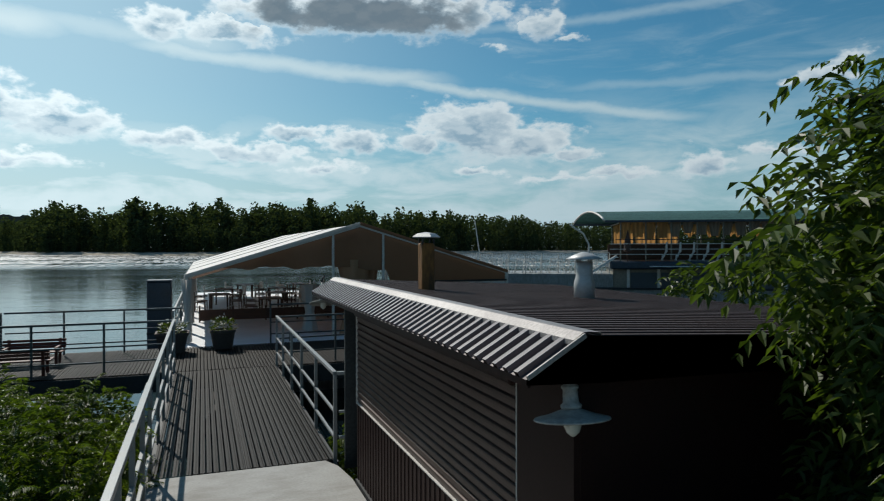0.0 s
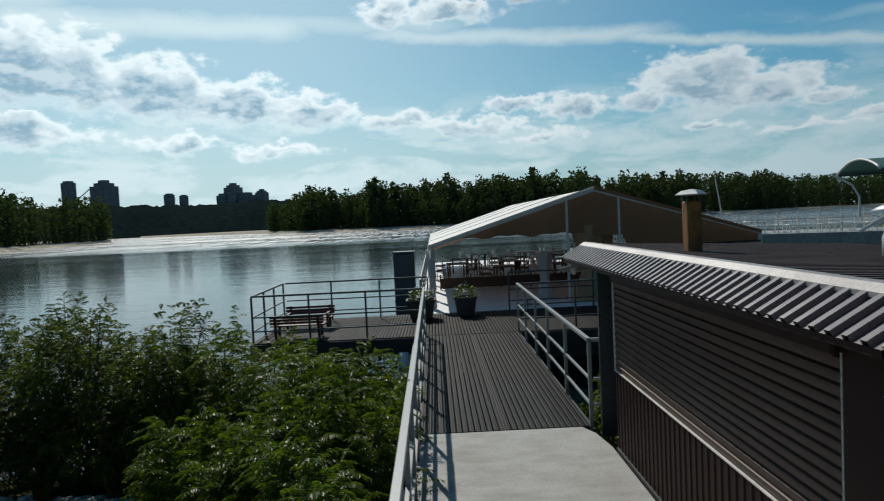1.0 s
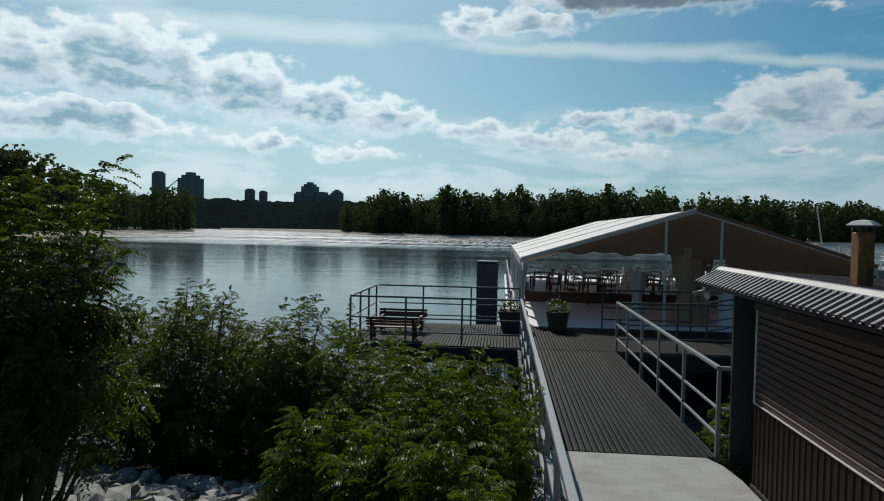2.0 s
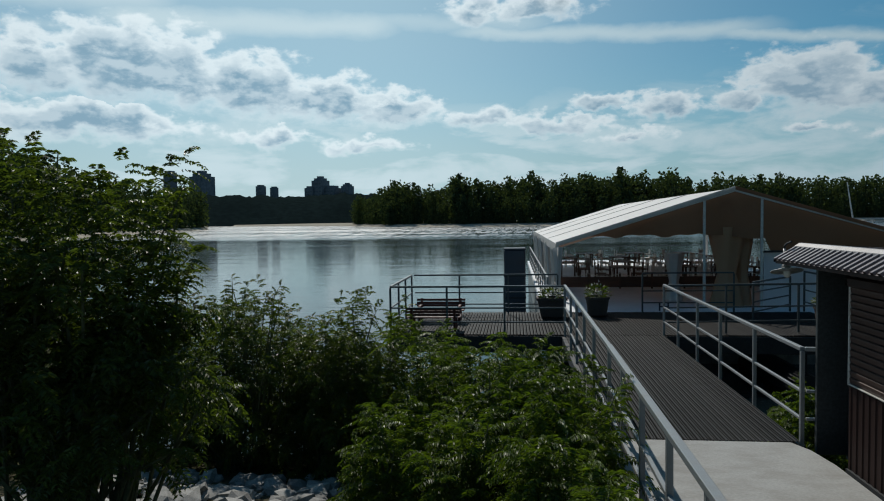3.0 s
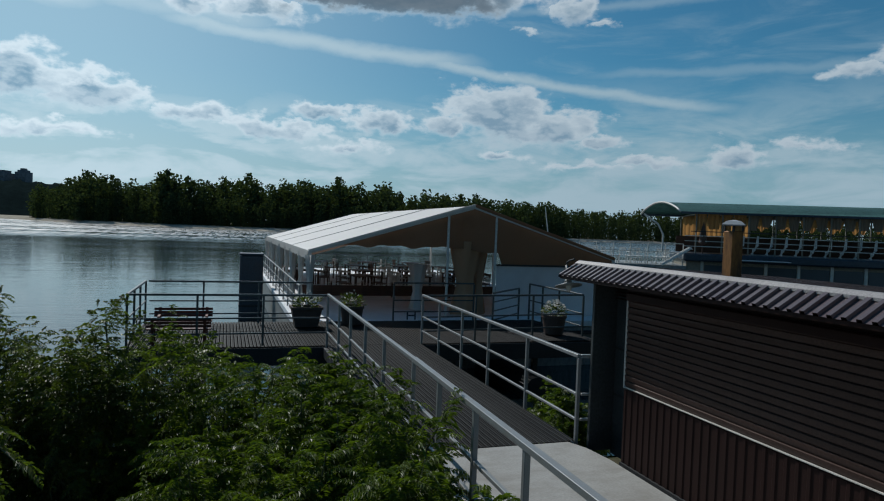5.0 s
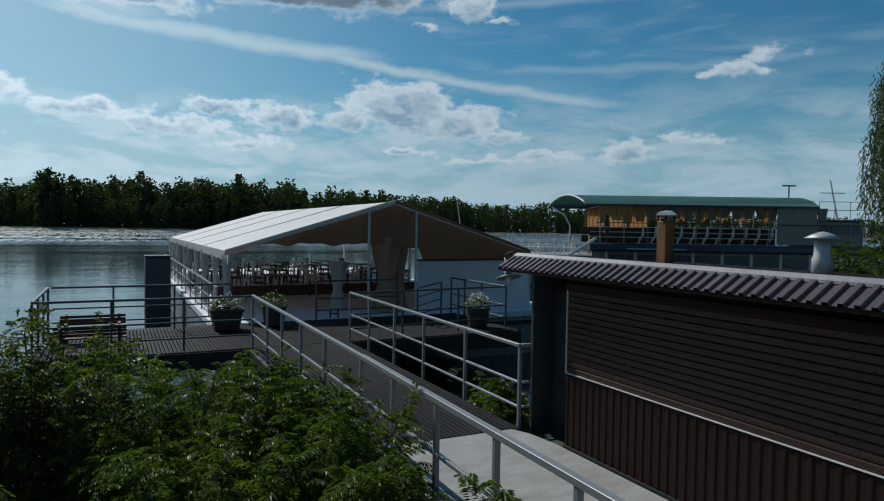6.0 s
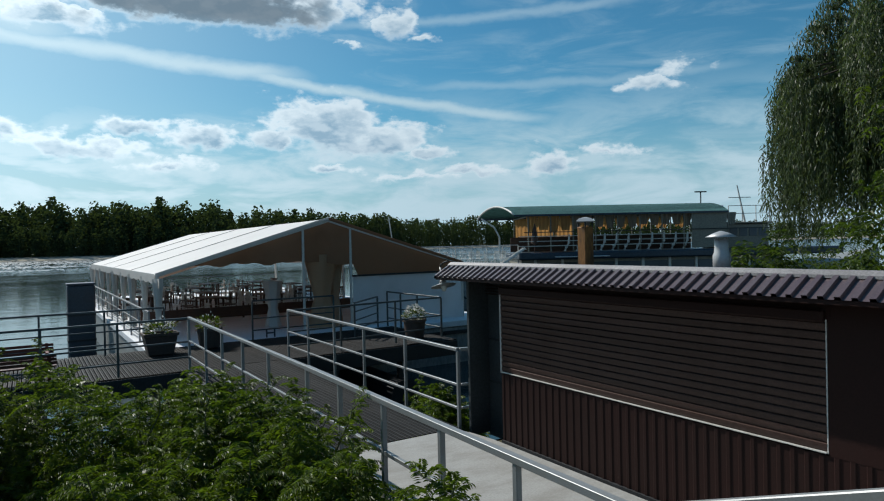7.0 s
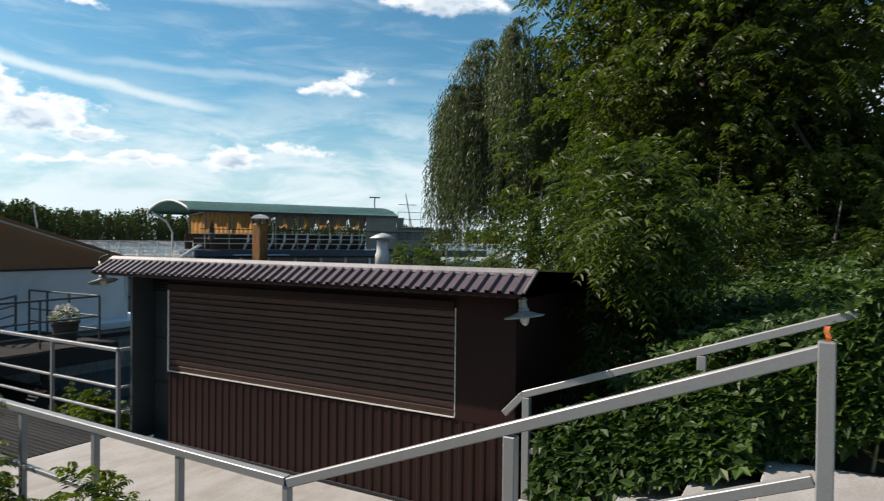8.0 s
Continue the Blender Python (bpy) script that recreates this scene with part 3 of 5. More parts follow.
def build_bounce_paving():
    # unseen paving behind the camera, added to bounce light onto the kiosk end
    bm = box((-40, -17, .8), (40, -8.62, 1.1), None, .02)
    tagged(new("road", mesh_of(bm, "road", M["concrete"])), "unseen pale paving added along the bank top to bounce light", "path", kind="structure")


build_bounce_paving()


def planks(parent, x0, x1, y0, y1, z, pitch=.078):
    """Grooved deck boards side by side."""
    n = int(round((x1 - x0) / pitch))
    w = (x1 - x0) / n
    bm = bmesh.new()
    prof = [(-w * .38, 0, -.03), (-w * .38, 0, -.004), (-w * .34, 0, 0), (-w * .02, 0, 0), (w * .02, 0, -.014), (w * .12, 0, -.014), (w * .16, 0, 0), (w * .34, 0, 0), (w * .38, 0, -.004), (w * .38, 0, -.03)]
    me = mesh_of(strip(prof, (0, y1 - y0, 0), bm), "plank", M["plank"])
    for k in range(n):
        part("plank", me, None, parent, at=pose(x0 + (k + .5) * w, y0, z + .002 * math.sin(k * 7.3)))


def build_gangway():
    g = thing("gangway", "dark grooved board gangway leading to the floating platform", "gangway", kind="structure")
    for x in (-2.22, -1.1, .0):
        part("beam", box((x - .05, .0, -.26), (x + .05, 7.1, -.045), None, .006), M["dark"], g)
    planks(g, -2.2, 0.0, 0.0, 7.1, 0.0)
    p = thing("platform", "floating platform with grooved dark boards on steel beams", "pontoon", kind="structure")
    for y in (7.14, 8.9, 10.85):
        part("beam", box((-6.35, y - .03, -.42), (4.75, y + .03, -.035), None, .006), M["dark"], p)
    for x in (-6.35, 4.75):
        part("beam", box((x - .03, 7.17, -.42), (x + .03, 10.82, -.035), None, .006), M["dark"], p)
    for x in (-5.2, -1.2, 3.2):
        part("float", tube([(x, 7.3, -1.35), (x, 10.7, -1.35)], .42, 12), M["dark"], p)
        for y in (7.6, 10.4):
            part("strut", box((x - .06, y - .06, -1.0), (x + .06, y + .06, -.4)), M["dark"], p)
    planks(p, -6.35, 4.75, 7.15, 10.88, 0.0)


build_gangway()


def railing(label, p0, p1, posts, mat, mids=(.6, .27), height=1.1, w=.045, foot=0.0, post_w=.045, post_skip=()):
    """A straight railing from foot p0 to foot p1, its posts at fractions of the way."""
    p0, p1 = Vector(p0), Vector(p1)
    d = p1 - p0
    r = thing("railing", label, "railing", p0, group="railings")
    up = Vector((0, 0, height))
    part("top_rail", bar(up, d + up, w * 1.2, w), M[mat], r)
    for z in mids:
        e = d.normalized() * post_w * .4
        part("mid_rail", bar(Vector((0, 0, z)) + e, d + Vector((0, 0, z)) - e, w * .75, w * .75), M[mat], r)
    for s in posts:
        q = d * s
        part("post", bar(q + Vector((0, 0, foot)), q + up - Vector((0, 0, w / 2)), post_w, post_w), M[mat], r)
    return r


L1 = "weathered grey steel railing with two mid rails along the gangway"
railing(L1, (-2.2, .1, 0), (-2.2, 7.1, .04), (0, .22, .41, .6, .78, 1), "grey_rail", foot=-.2)
railing(L1, (0, 0, 0), (0, 7.1, .04), (0, .215, .43, .62, .82, 1), "grey_rail", foot=-.2)
railing("weathered grey steel railing with two mid rails on the landing", (-2.2, -5.05, -.06), (-2.2, .1, 0), (0, .2, .395, .6, .805), "grey_rail", w=.055, post_w=.05)
railing("short stub of steel railing between gangway and kiosk", (.03, 0, 0), (.3, -.03, 0), (1,), "grey_rail")


def stair_rail(x, pts, posts, low, label):
    r = thing("stair_rail", label, "handrail", (x, 0, 0), group="stair handrails")
    for a, b in zip(pts, pts[1:]):
        part("top_rail", bar((0, *a), (0, *b), .055, .062, bevel=.006), M["grey_rail"], r)
    for y, z, base in posts:
        part("post", box((-.031, y - .033, base), (.031, y + .033, z), None, .005), M["grey_rail"], r)
    for a, b in low:
        part("low_rail", bar((0, *a), (0, *b), .045, .05), M["grey_rail"], r)


stair_rail(-2.2, [(-5.06, 1.03), (-7.99, 2.14)], [(-6.59, 1.57, .3), (-7.99, 2.178, .9)], [((-5.2, .52), (-6.55, 1.05)), ((-6.63, 1.08), (-7.95, 1.6))], "light grey square steel handrail of the concrete stairs")
stair_rail(0, [(-5.56, 1.05), (-5.74, 1.24), (-8.6, 2.25)], [(-5.77, 1.22, -.1), (-7.2, 1.72, .2), (-8.55, 2.2, .6)], [((-5.8, .75), (-7.2, 1.25))], "light grey steel handrail overgrown by creeper beside the stairs")

L2 = "dark steel railing with mid rails round the floating platform"
railing(L2, (-2.2, 7.14, .02), (-6.27, 7.14, .02), (0, .34, .67, 1), "rail")
railing(L2, (-6.27, 7.2, .02), (-6.27, 10.4, .02), (.33, .66, 1), "rail", (.6, .27))
railing(L2, (-6.2, 10.4, .02), (-2.15, 10.4, .02), (.32, .66, 1), "rail")
railing(L2, (.05, 7.14, .02), (4.55, 7.6, .02), (.3, .66, 1), "rail")
railing(L2, (4.55, 7.66, .02), (4.55, 10.8, .02), (.4, .72, 1), "rail")
railing(L2, (.2, 10.65, .02), (2.65, 10.65, .02), (0, 1), "rail")
railing("dark steel gate leaf standing open on the platform", (2.62, 9.1, .05), (4.1, 10.6, .05), (0, 1), "rail", (.2, .45, .7), .95)

# ---- kiosk ----


def build_kiosk():
    k = thing("kiosk", "low dark brown sheet metal kiosk with closed roller shutter", "kiosk", (.1, -5.62, 0))
    L, W = 5.5, 3.1           # along the gangway, and deep
    s0, s1, z0, z1 = .625, 4.73, .915, 1.925   # shutter opening

    def ribbed(y0, y1, za, zb, x=0.0, pitch=.115):
        n = max(1, int(round((y1 - y0) / pitch)))
        w = (y1 - y0) / n
        prof = []
        for i in range(n):
            y = y0 + i * w
            prof += [(x, y, za), (x, y + w * .55, za), (x - .009, y + w * .65, za), (x - .009, y + w * .92, za)]
        prof += [(x, y1, za)]
        return strip(prof, (0, 0, zb - za))

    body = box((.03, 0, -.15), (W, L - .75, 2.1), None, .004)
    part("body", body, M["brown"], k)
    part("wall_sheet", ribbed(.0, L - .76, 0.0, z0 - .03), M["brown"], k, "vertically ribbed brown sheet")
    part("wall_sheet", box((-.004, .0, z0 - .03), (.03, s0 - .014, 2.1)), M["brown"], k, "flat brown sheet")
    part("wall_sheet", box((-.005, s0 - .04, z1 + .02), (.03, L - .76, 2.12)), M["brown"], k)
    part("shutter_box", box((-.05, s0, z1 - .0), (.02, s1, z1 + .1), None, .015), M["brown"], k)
    part("base_rail", box((-.03, .0, -.1), (.0, L - .76, .02)), M["dark"], k)
    fr = box((-.006, s0 - .009, z0 - .013), (.0, s0, z1 + .02))
    part("shutter_frame", fr, M["trim"], k, "thin light metal edge")
    part("shutter_frame", box((-.02, s1, z0 - .013), (.0, s1 + .013, z1 + .02)), M["trim"], k)
    part("shutter_frame", box((-.02, s0, z0 - .01), (.0, s1, z0)), M["trim"], k)
    n = 14
    h = (z1 - z0) / n
    prof = [(.014, 0, 0), (.002, 0, .004), (-.004, 0, h * .3), (-.008, 0, h * .6), (-.009, 0, h * .86), (-.001, 0, h - .006), (.014, 0, h - .003)]
    me = mesh_of(strip(prof, (0, s1 - s0, 0)), "shutter_slat", M["shutter"])
    for i in range(n):
        part("shutter_slat", me, None, k, at=pose(0, s0, z0 + i * h))
    # far end: recessed grey sheet bay with a corner post
    part("end_bay", box((.34, L - .75, -.15), (W, L, 2.1)), M["panel"], k, "recessed grey sheet panel")
    for z in (.62, 1.22):
        part("panel_joint", box((.325, L - .74, z), (.34, L - .04, z + .03)), M["dark"], k)
    part("corner_post", box((.0, L - .03, -.1), (.34, L + .02, 2.1), None, .004), M["panel"], k)
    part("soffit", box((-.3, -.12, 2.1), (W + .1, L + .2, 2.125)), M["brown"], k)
    # roof: flat ridged sheet falling to the back, a skirt over the front
    y0, y1, ridge, back = -.2, L + .27, 2.315, 2.17

    def sheet(p, q, pitch, rib):
        n = int(round((y1 - y0) / pitch))
        w = (y1 - y0) / n
        p, q = Vector(p), Vector(q)
        out = (q - p).cross(Vector((0, 1, 0))).normalized()
        if out.z < 0:
            out = -out
        prof = []
        for i in range(n):
            y = Vector((0, y0 + i * w, 0))
            for f, hgt in ((0, 0), (.52, 0), (.56, rib), (.9, rib), (.94, 0)):
                prof.append(p + y + Vector((0, f * w, 0)) + out * hgt)
        prof.append(p + Vector((0, y1, 0)))
        return strip(prof, q - p)

    part("roof_sheet", sheet((-.06, 0, ridge - .02), (W + .15, 0, back - .02), .118, .02), M["roof_flat"], k, "brown roof sheet darkened for the flat top's weaker sheen")
    part("roof_skirt", sheet((-.07, 0, ridge - .005), (-.365, 0, 2.138), .118, .026), M["roof"], k, "ribbed brown sheet skirt along the front")
    cap = strip([(-.138, y0 - .012, ridge - .036), (-.135, y0 - .012, ridge - .012), (-.082, y0 - .012, ridge + .021), (-.06, y0 - .012, ridge + .024), (.01, y0 - .012, ridge + .018), (.016, y0 - .012, ridge - .002)], (0, y1 - y0 + .02, 0))
    part("ridge_cap", cap, M["cap"], k, "folded light grey cap strip")
    for y in (y0 - .008, y1 + .008):
        bm = bmesh.new()
        vs = [bm.verts.new(p) for p in ((-.37, y, 2.115), (-.37, y, 2.14), (-.075, y, ridge + .005), (W + .15, y, back), (W + .15, y, back - .1), (.0, y, 2.1))]
        bm.faces.new(vs)
        bmesh.ops.solidify(bm, geom=bm.faces[:], thickness=.012)
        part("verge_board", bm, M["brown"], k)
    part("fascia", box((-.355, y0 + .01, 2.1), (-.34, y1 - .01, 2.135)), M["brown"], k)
    part("verge_trim", bar((-.375, y0 - .026, 2.15), (-.08, y0 - .026, ridge + .01), .014, .022, bevel=.002), M["cap"], k, "thin pale folded edge")
    for i in range(5):
        part("louvre_slat", bar((.3, L - .7, 1.88 + i * .04), (.3, L - .06, 1.88 + i * .04), .05, .012, bevel=0), M["brown"], k)
    part("door_rail", box((.318, L - .74, .05), (.34, L - .7, 2.08)), M["dark"], k)


build_kiosk()


def build_flues():
    f = thing("chimney", "rusty square steel flue with a flat cap on the kiosk roof", "chimney", (.585, -1.955, 2.25))
    part("flue", box((-.07, -.07, 0), (.07, .07, .52), None, .01), M["rust"], f)
    part("flashing", box((-.13, -.13, -.01), (.13, .13, .02)), M["dark"], f)
    for x in (-.06, .06):
        for y in (-.06, .06):
            part("cap_leg", bar((x, y, .5), (x, y, .6), .015, .015, bevel=0), M["dark"], f)
    c = lathe([(.15, .575), (.155, .585), (.1, .62), (.01, .635)], 4)
    part("cap", c, M["galv"], f, "bent galvanised cap")
    v = thing("roof_vent", "galvanised round vent pipe with conical cap on the kiosk roof", "vent", (1.896, -2.887, 2.185))
    part("pipe", lathe([(.1, 0), (.1, .2), (.085, .24), (.08, .3), (.08, .4)], 20), M["galv"], v, smooth=True)
    part("flashing", lathe([(.17, -.01), (.17, .015), (.105, .03)], 20), M["galv"], v)
    for a in range(4):
        x, y = .075 * math.cos(a * 1.57), .075 * math.sin(a * 1.57)
        part("cap_leg", bar((x, y, .38), (x, y, .45), .02, .006, bevel=0), M["galv"], v)
    part("cap", lathe([(.175, .42), (.178, .425), (.1, .465), (.03, .49), (.005, .495)], 24), M["galv"], v, smooth=True)


build_flues()


def wall_lamp(at, turn, label, tip=0):
    t = thing("wall_lamp", label, "lamp", at, turn, group="kiosk lamps")
    t.matrix_basis = pose(*at, tip, 0, turn)
    part("shade", lathe([(.178, 0), (.18, .004), (.176, .009), (.12, .022), (.048, .048), (.044, .053), (.04, .047), (.11, .013), (.172, -.002)], 28), M["enamel"], t, "shallow grey enamel shade", True)
    part("housing", lathe([(.044, .05), (.05, .058), (.05, .068), (.038, .078), (.034, .14), (.041, .146), (.041, .156), (.031, .162), (.026, .215), (.016, .225), (.014, .28)], 18), M["enamel"], t, smooth=True)
    part("bulb", lathe([(.036, .03), (.044, 0), (.041, -.03), (.03, -.058), (.012, -.074), (.004, -.078)], 18), M["bulb"], t, "opal glass bulb", True)
    part("bracket", tube([(0, 0, .27), (0, .02, .31), (0, .1, .32), (0, .22, .31)], .012, 8), M["dark"], t)


wall_lamp((.02, -5.73, 1.915), 0, "grey enamel wall lamp hanging at the kiosk corner", -8)
wall_lamp((-.13, .13, 2.0), 180, "grey enamel wall lamp at the far kiosk corner", 16)

# ---- tent on its barge ----
TX0, TX1, TY0, TY1, EAVE, APEX = -2.05, 8.25, 12.0, 33.0, 1.91, 3.47
TXM = (TX0 + TX1) / 2
FLOOR = -.05


def build_barge():
    b = thing("barge", "long pale painted barge carrying the tent", "barge", (0, 0, 0), kind="structure")
    part("hull", box((-2.45, 11.05, -2.2), (9.2, 35, -.25), None, .04), M["hull"], b)
    part("deck", box((-2.5, 11.0, -.25), (9.25, 35.05, FLOOR), None, .015), M["deck"], b)
    part("rubbing_strake", box((-2.53, 10.97, -.5), (9.28, 11.04, -.38)), M["dark"], b)


build_barge()


def build_tent():
    t = thing("party_tent", "large white gable tent with open front and tied curtains", "tent", (0, 0, 0))
    bays = 4
    step = (TY1 - TY0) / bays

    def roof_z(x):
        return APEX - (APEX - EAVE) * abs(x - TXM) / (TXM - TX0)

    # roof panels, sagging a little between the frames
    for i in range(bays):
        for side in (-1, 1):
            bm = bmesh.new()
            nx, ny = 10, 8
            grid = []
            for b in range(ny + 1):
                row = []
                for a in range(nx + 1):
                    f = a / nx
                    x = TXM + side * f * (TXM - TX0 + .05)
                    y = TY0 + (i + b / ny) * step
                    sag = -.07 * math.sin(math.pi * b / ny) * math.sin(math.pi * min(f * 1.1, 1)) - .01 * noise.noise((x, y * 1.5, side))
                    row.append(bm.verts.new((x, y, roof_z(x) + sag + .02)))
                grid.append(row)
            for r, q in zip(grid, grid[1:]):
                for a in range(nx):
                    bm.faces.new((r[a], r[a + 1], q[a + 1], q[a]))
            part("roof_panel", bm, M["roof_cloth"], t, "white tent cloth", True)
            part("lining", panel_copy(grid_points(i, side, step, roof_z)), M["beige_cloth"], t, "brownish beige roof lining", True)
    # frames
    for i in range(bays + 1):
        y = TY0 + i * step
        for x in (TX0, TX1):
            part("leg", box((x - .05, y - .05, FLOOR), (x + .05, y + .05, EAVE), None, .006), M["trim"], t)
        for side in (-1, 1):
            x = TXM + side * (TXM - TX0)
            part("rafter", bar((x, y, EAVE - .02), (TXM, y, APEX - .03), .06, .1), M["trim"], t)
            part("seam", bar((x, y, EAVE + .03), (TXM, y, APEX + .035), .05, .012, bevel=0), M["hull"], t, "grey roof seam")
    for x in (2.24, 3.86):
        part("gable_pole", box((x - .035, TY0 - .03, FLOOR), (x + .035, TY0 + .03, roof_z(x) - .05), None, .005), M["trim"], t)
    # eave beams and scalloped valance
    for x in (TX0, TX1):
        part("eave_beam", bar((x, TY0, EAVE - .04), (x, TY1, EAVE - .04), .06, .08), M["trim"], t)
        bm = bmesh.new()
        n = 84
        top = [bm.verts.new((x - .06 * (1 if x < 0 else -1), TY0 + (TY1 - TY0) * k / n, EAVE + .03)) for k in range(n + 1)]
        low = [bm.verts.new((x - .075 * (1 if x < 0 else -1), TY0 + (TY1 - TY0) * k / n, EAVE - .2 - .05 * abs(math.sin(k * math.pi / 4)))) for k in range(n + 1)]
        for k in range(n):
            bm.faces.new((top[k], top[k + 1], low[k + 1], low[k]))
        part("valance", bm, M["curtain"], t, "white scalloped valance", True)
    # front gable cloth with a wavy lower edge
    bm = bmesh.new()
    n = 60
    top, low = [], []
    for k in range(n + 1):
        f = k / n
        x = TX0 + (TX1 - TX0) * f
        top.append(bm.verts.new((x, TY0 - .02, roof_z(x) + .01)))
        hang = 2.12 + .035 * math.sin(x * 4.1) + .03 * math.sin(x * 9.0 + 1) if x < 2.4 else 2.12 - (x - 2.4) * .085 + .03 * math.sin(x * 5)
        if x > 4:
            hang = 1.62
        low.append(bm.verts.new((x, TY0 + .05 + .04 * math.sin(x * 3), min(hang, roof_z(x) - .005))))
    for k in range(n):
        bm.faces.new((top[k], top[k + 1], low[k + 1], low[k]))
    part("gable_cloth", bm, M["beige_cloth"], t, "brownish beige gable cloth with wavy edge", True)
    for side in (-1, 1):
        x = TXM + side * (TXM - TX0 + .04)
        part("gable_edge", bar((x, TY0 - .04, EAVE), (TXM, TY0 - .04, APEX + .03), .03, .1), M["curtain" if side < 0 else "beige_cloth"], t, "white hem of the roof" if side < 0 else "beige hem of the roof")
    # closed tarpaulin to the side of the opening
    bm = bmesh.new()
    a = [(3.92 + (TX1 - 3.92) * k / 24) for k in range(25)]
    top = [bm.verts.new((x, TY0 + .02 * math.sin(x * 5), 1.6)) for x in a]
    low = [bm.verts.new((x, TY0 - .05 + .04 * math.sin(x * 5 + 1), -.4)) for x in a]
    for k in range(24):
        bm.faces.new((top[k], top[k + 1], low[k + 1], low[k]))
    part("side_wall", bm, M["tarp"], t, "pale tarpaulin wall", True)
    part("wall_rail", bar((3.9, TY0 - .03, 1.62), (TX1, TY0 - .03, 1.62), .05, .06), M["dark"], t)
    # tied curtains at the legs
    for i in range(bays + 1):
        y = TY0 + i * step
        part("curtain", drape((TX0 + .02, y, 0), .26, EAVE - .1, i), M["curtain"], t, "gathered white curtain", True)
        if i < bays:
            part("curtain", drape((TX0 + .02, y + step * .46, 0), .2, EAVE - .1, i + 9), M["curtain"], t, smooth=True)
    part("curtain", drape((3.0, TY0 + .4, 0), .42, 2.35, 31, 1.3), M["peach_cloth"], t, "gathered peach curtain", True)
    part("curtain", drape((3.5, TY0 + .55, 0), .34, 2.3, 33, .9), M["peach_cloth"], t, smooth=True)
    part("curtain", drape((1.75, TY0 + 1.6, 0), .34, 1.5, 35, .8), M["curtain"], t, smooth=True)


def grid_points(i, side, step, roof_z):
    out = []
    for b in range(9):
        row = []
        for a in range(11):
            x = TXM + side * a / 10 * (TXM - TX0 - .03)
            y = TY0 + .06 + (i + b / 8) * step * .99
            row.append((x, y, roof_z(x) - .14 - .09 * math.sin(math.pi * b / 8)))
        out.append(row)
    return out


def panel_copy(points):
    bm = bmesh.new()
    grid = [[bm.verts.new(p) for p in row] for row in points]
    for r, q in zip(grid, grid[1:]):
        for a in range(len(r) - 1):
            bm.faces.new((r[a], r[a + 1], q[a + 1], q[a]))
    return bm


def drape(at, r, top, seed, wide=.55):
    """A curtain gathered and tied at half height."""
    bm = bmesh.new()
    rings = []
    for k in range(11):
        f = k / 10
        rad = r * (.45 + .75 * abs(f - .42) ** .8)
        z = FLOOR + .04 + (top - FLOOR - .04) * f
        ring = []
        for j in range(20):
            a = 2 * math.pi * j / 20
            rr = rad * (1 + .28 * math.sin(a * 6 + seed) * (.4 + abs(f - .42)))
            ring.append(bm.verts.new((at[0] + rr * wide * math.cos(a), at[1] + rr * math.sin(a), z)))
        rings.append(ring)
    for a, b in zip(rings, rings[1:]):
        for j in range(20):
            bm.faces.new((a[j], a[(j + 1) % 20], b[(j + 1) % 20], b[j]))
    return bm


build_tent()


def make_chair(mat, label, at):
    c = thing("chair", label, "chair", at, 0, group="chairs in the tent" if at[1] < 40 else "chairs on deck")
    seat = box((-.23, -.22, .42), (.23, .24, .45), None, .012)
    part("seat", seat, M[mat], c)
    for x, y in ((-.2, -.19), (.2, -.19), (-.2, .21), (.2, .21)):
        part("leg", bar((x * 1.08, y * 1.08, 0), (x, y, .42), .035, .035), M[mat], c)
    bm = box((-.22, .21, .8), (.22, .245, .9), None, .012)
    part("backrest", bm, M[mat], c)
    for k in range(5):
        x = -.18 + k * .09
        part("back_slat", bar((x, .215, .45), (x, .23, .8), .045, .015, bevel=0), M[mat], c)
    for x in (-.235, .235):
        part("armrest", bar((x, -.2, .64), (x, .24, .66), .045, .025), M[mat], c)
    return c


def make_table(at, mat="lumber"):
    t = thing("table", "dark brown wooden table on four legs", "table", at, 0, group="tables in the tent")
    for k in range(5):
        part("board", box((-.45 + k * .18, -.7, .71), (-.275 + k * .18, .7, .745), None, .004), M[mat], t)
    for x in (-.38, .38):
        for y in (-.6, .6):
            part("leg", box((x - .035, y - .035, 0), (x + .035, y + .035, .71)), M[mat], t)
    return t


def furnish_tent():
    g = random.Random(4)
    white = make_chair("chair_white", "white plastic armchair on the tent deck", (0, 27, FLOOR))
    dark = make_chair("chair_brown", "dark brown wicker armchair on the tent deck", (.5, 18.6, FLOOR))
    table = make_table((1.0, 19.2, FLOOR))
    spots = [(1.0, 19.2), (3.4, 19.4), (5.6, 19.3), (-.9, 22.2), (1.6, 22.6), (4.0, 22.4), (6.4, 22.6), (-.6, 26.0), (2.0, 26.4), (4.6, 26.2), (6.8, 26.0), (.6, 29.6), (3.4, 29.8), (6.0, 29.6)]
    for k, (x, y) in enumerate(spots):
        if k:
            copy_thing(table, pose(x, y, FLOOR, 0, 0, g.uniform(-4, 4)))
        src = dark if (y < 20 and k != 1) or k % 5 == 3 else white
        for dx, dy, rz in ((-.75, -.35, 90), (-.75, .35, 90), (.75, -.35, -90), (.75, .35, -90)):
            if (k, dx, dy) == (0, -.75, -.35):
                dark.matrix_basis = pose(x + dx, y + dy, FLOOR, 0, 0, rz)
            elif (k, dx, dy) == (7, -.75, -.35):
                white.matrix_basis = pose(x + dx, y + dy, FLOOR, 0, 0, rz)
            else:
                copy_thing(src, pose(x + dx + g.uniform(-.08, .08), y + dy, FLOOR, 0, 0, rz + g.uniform(-15, 15)))


furnish_tent()


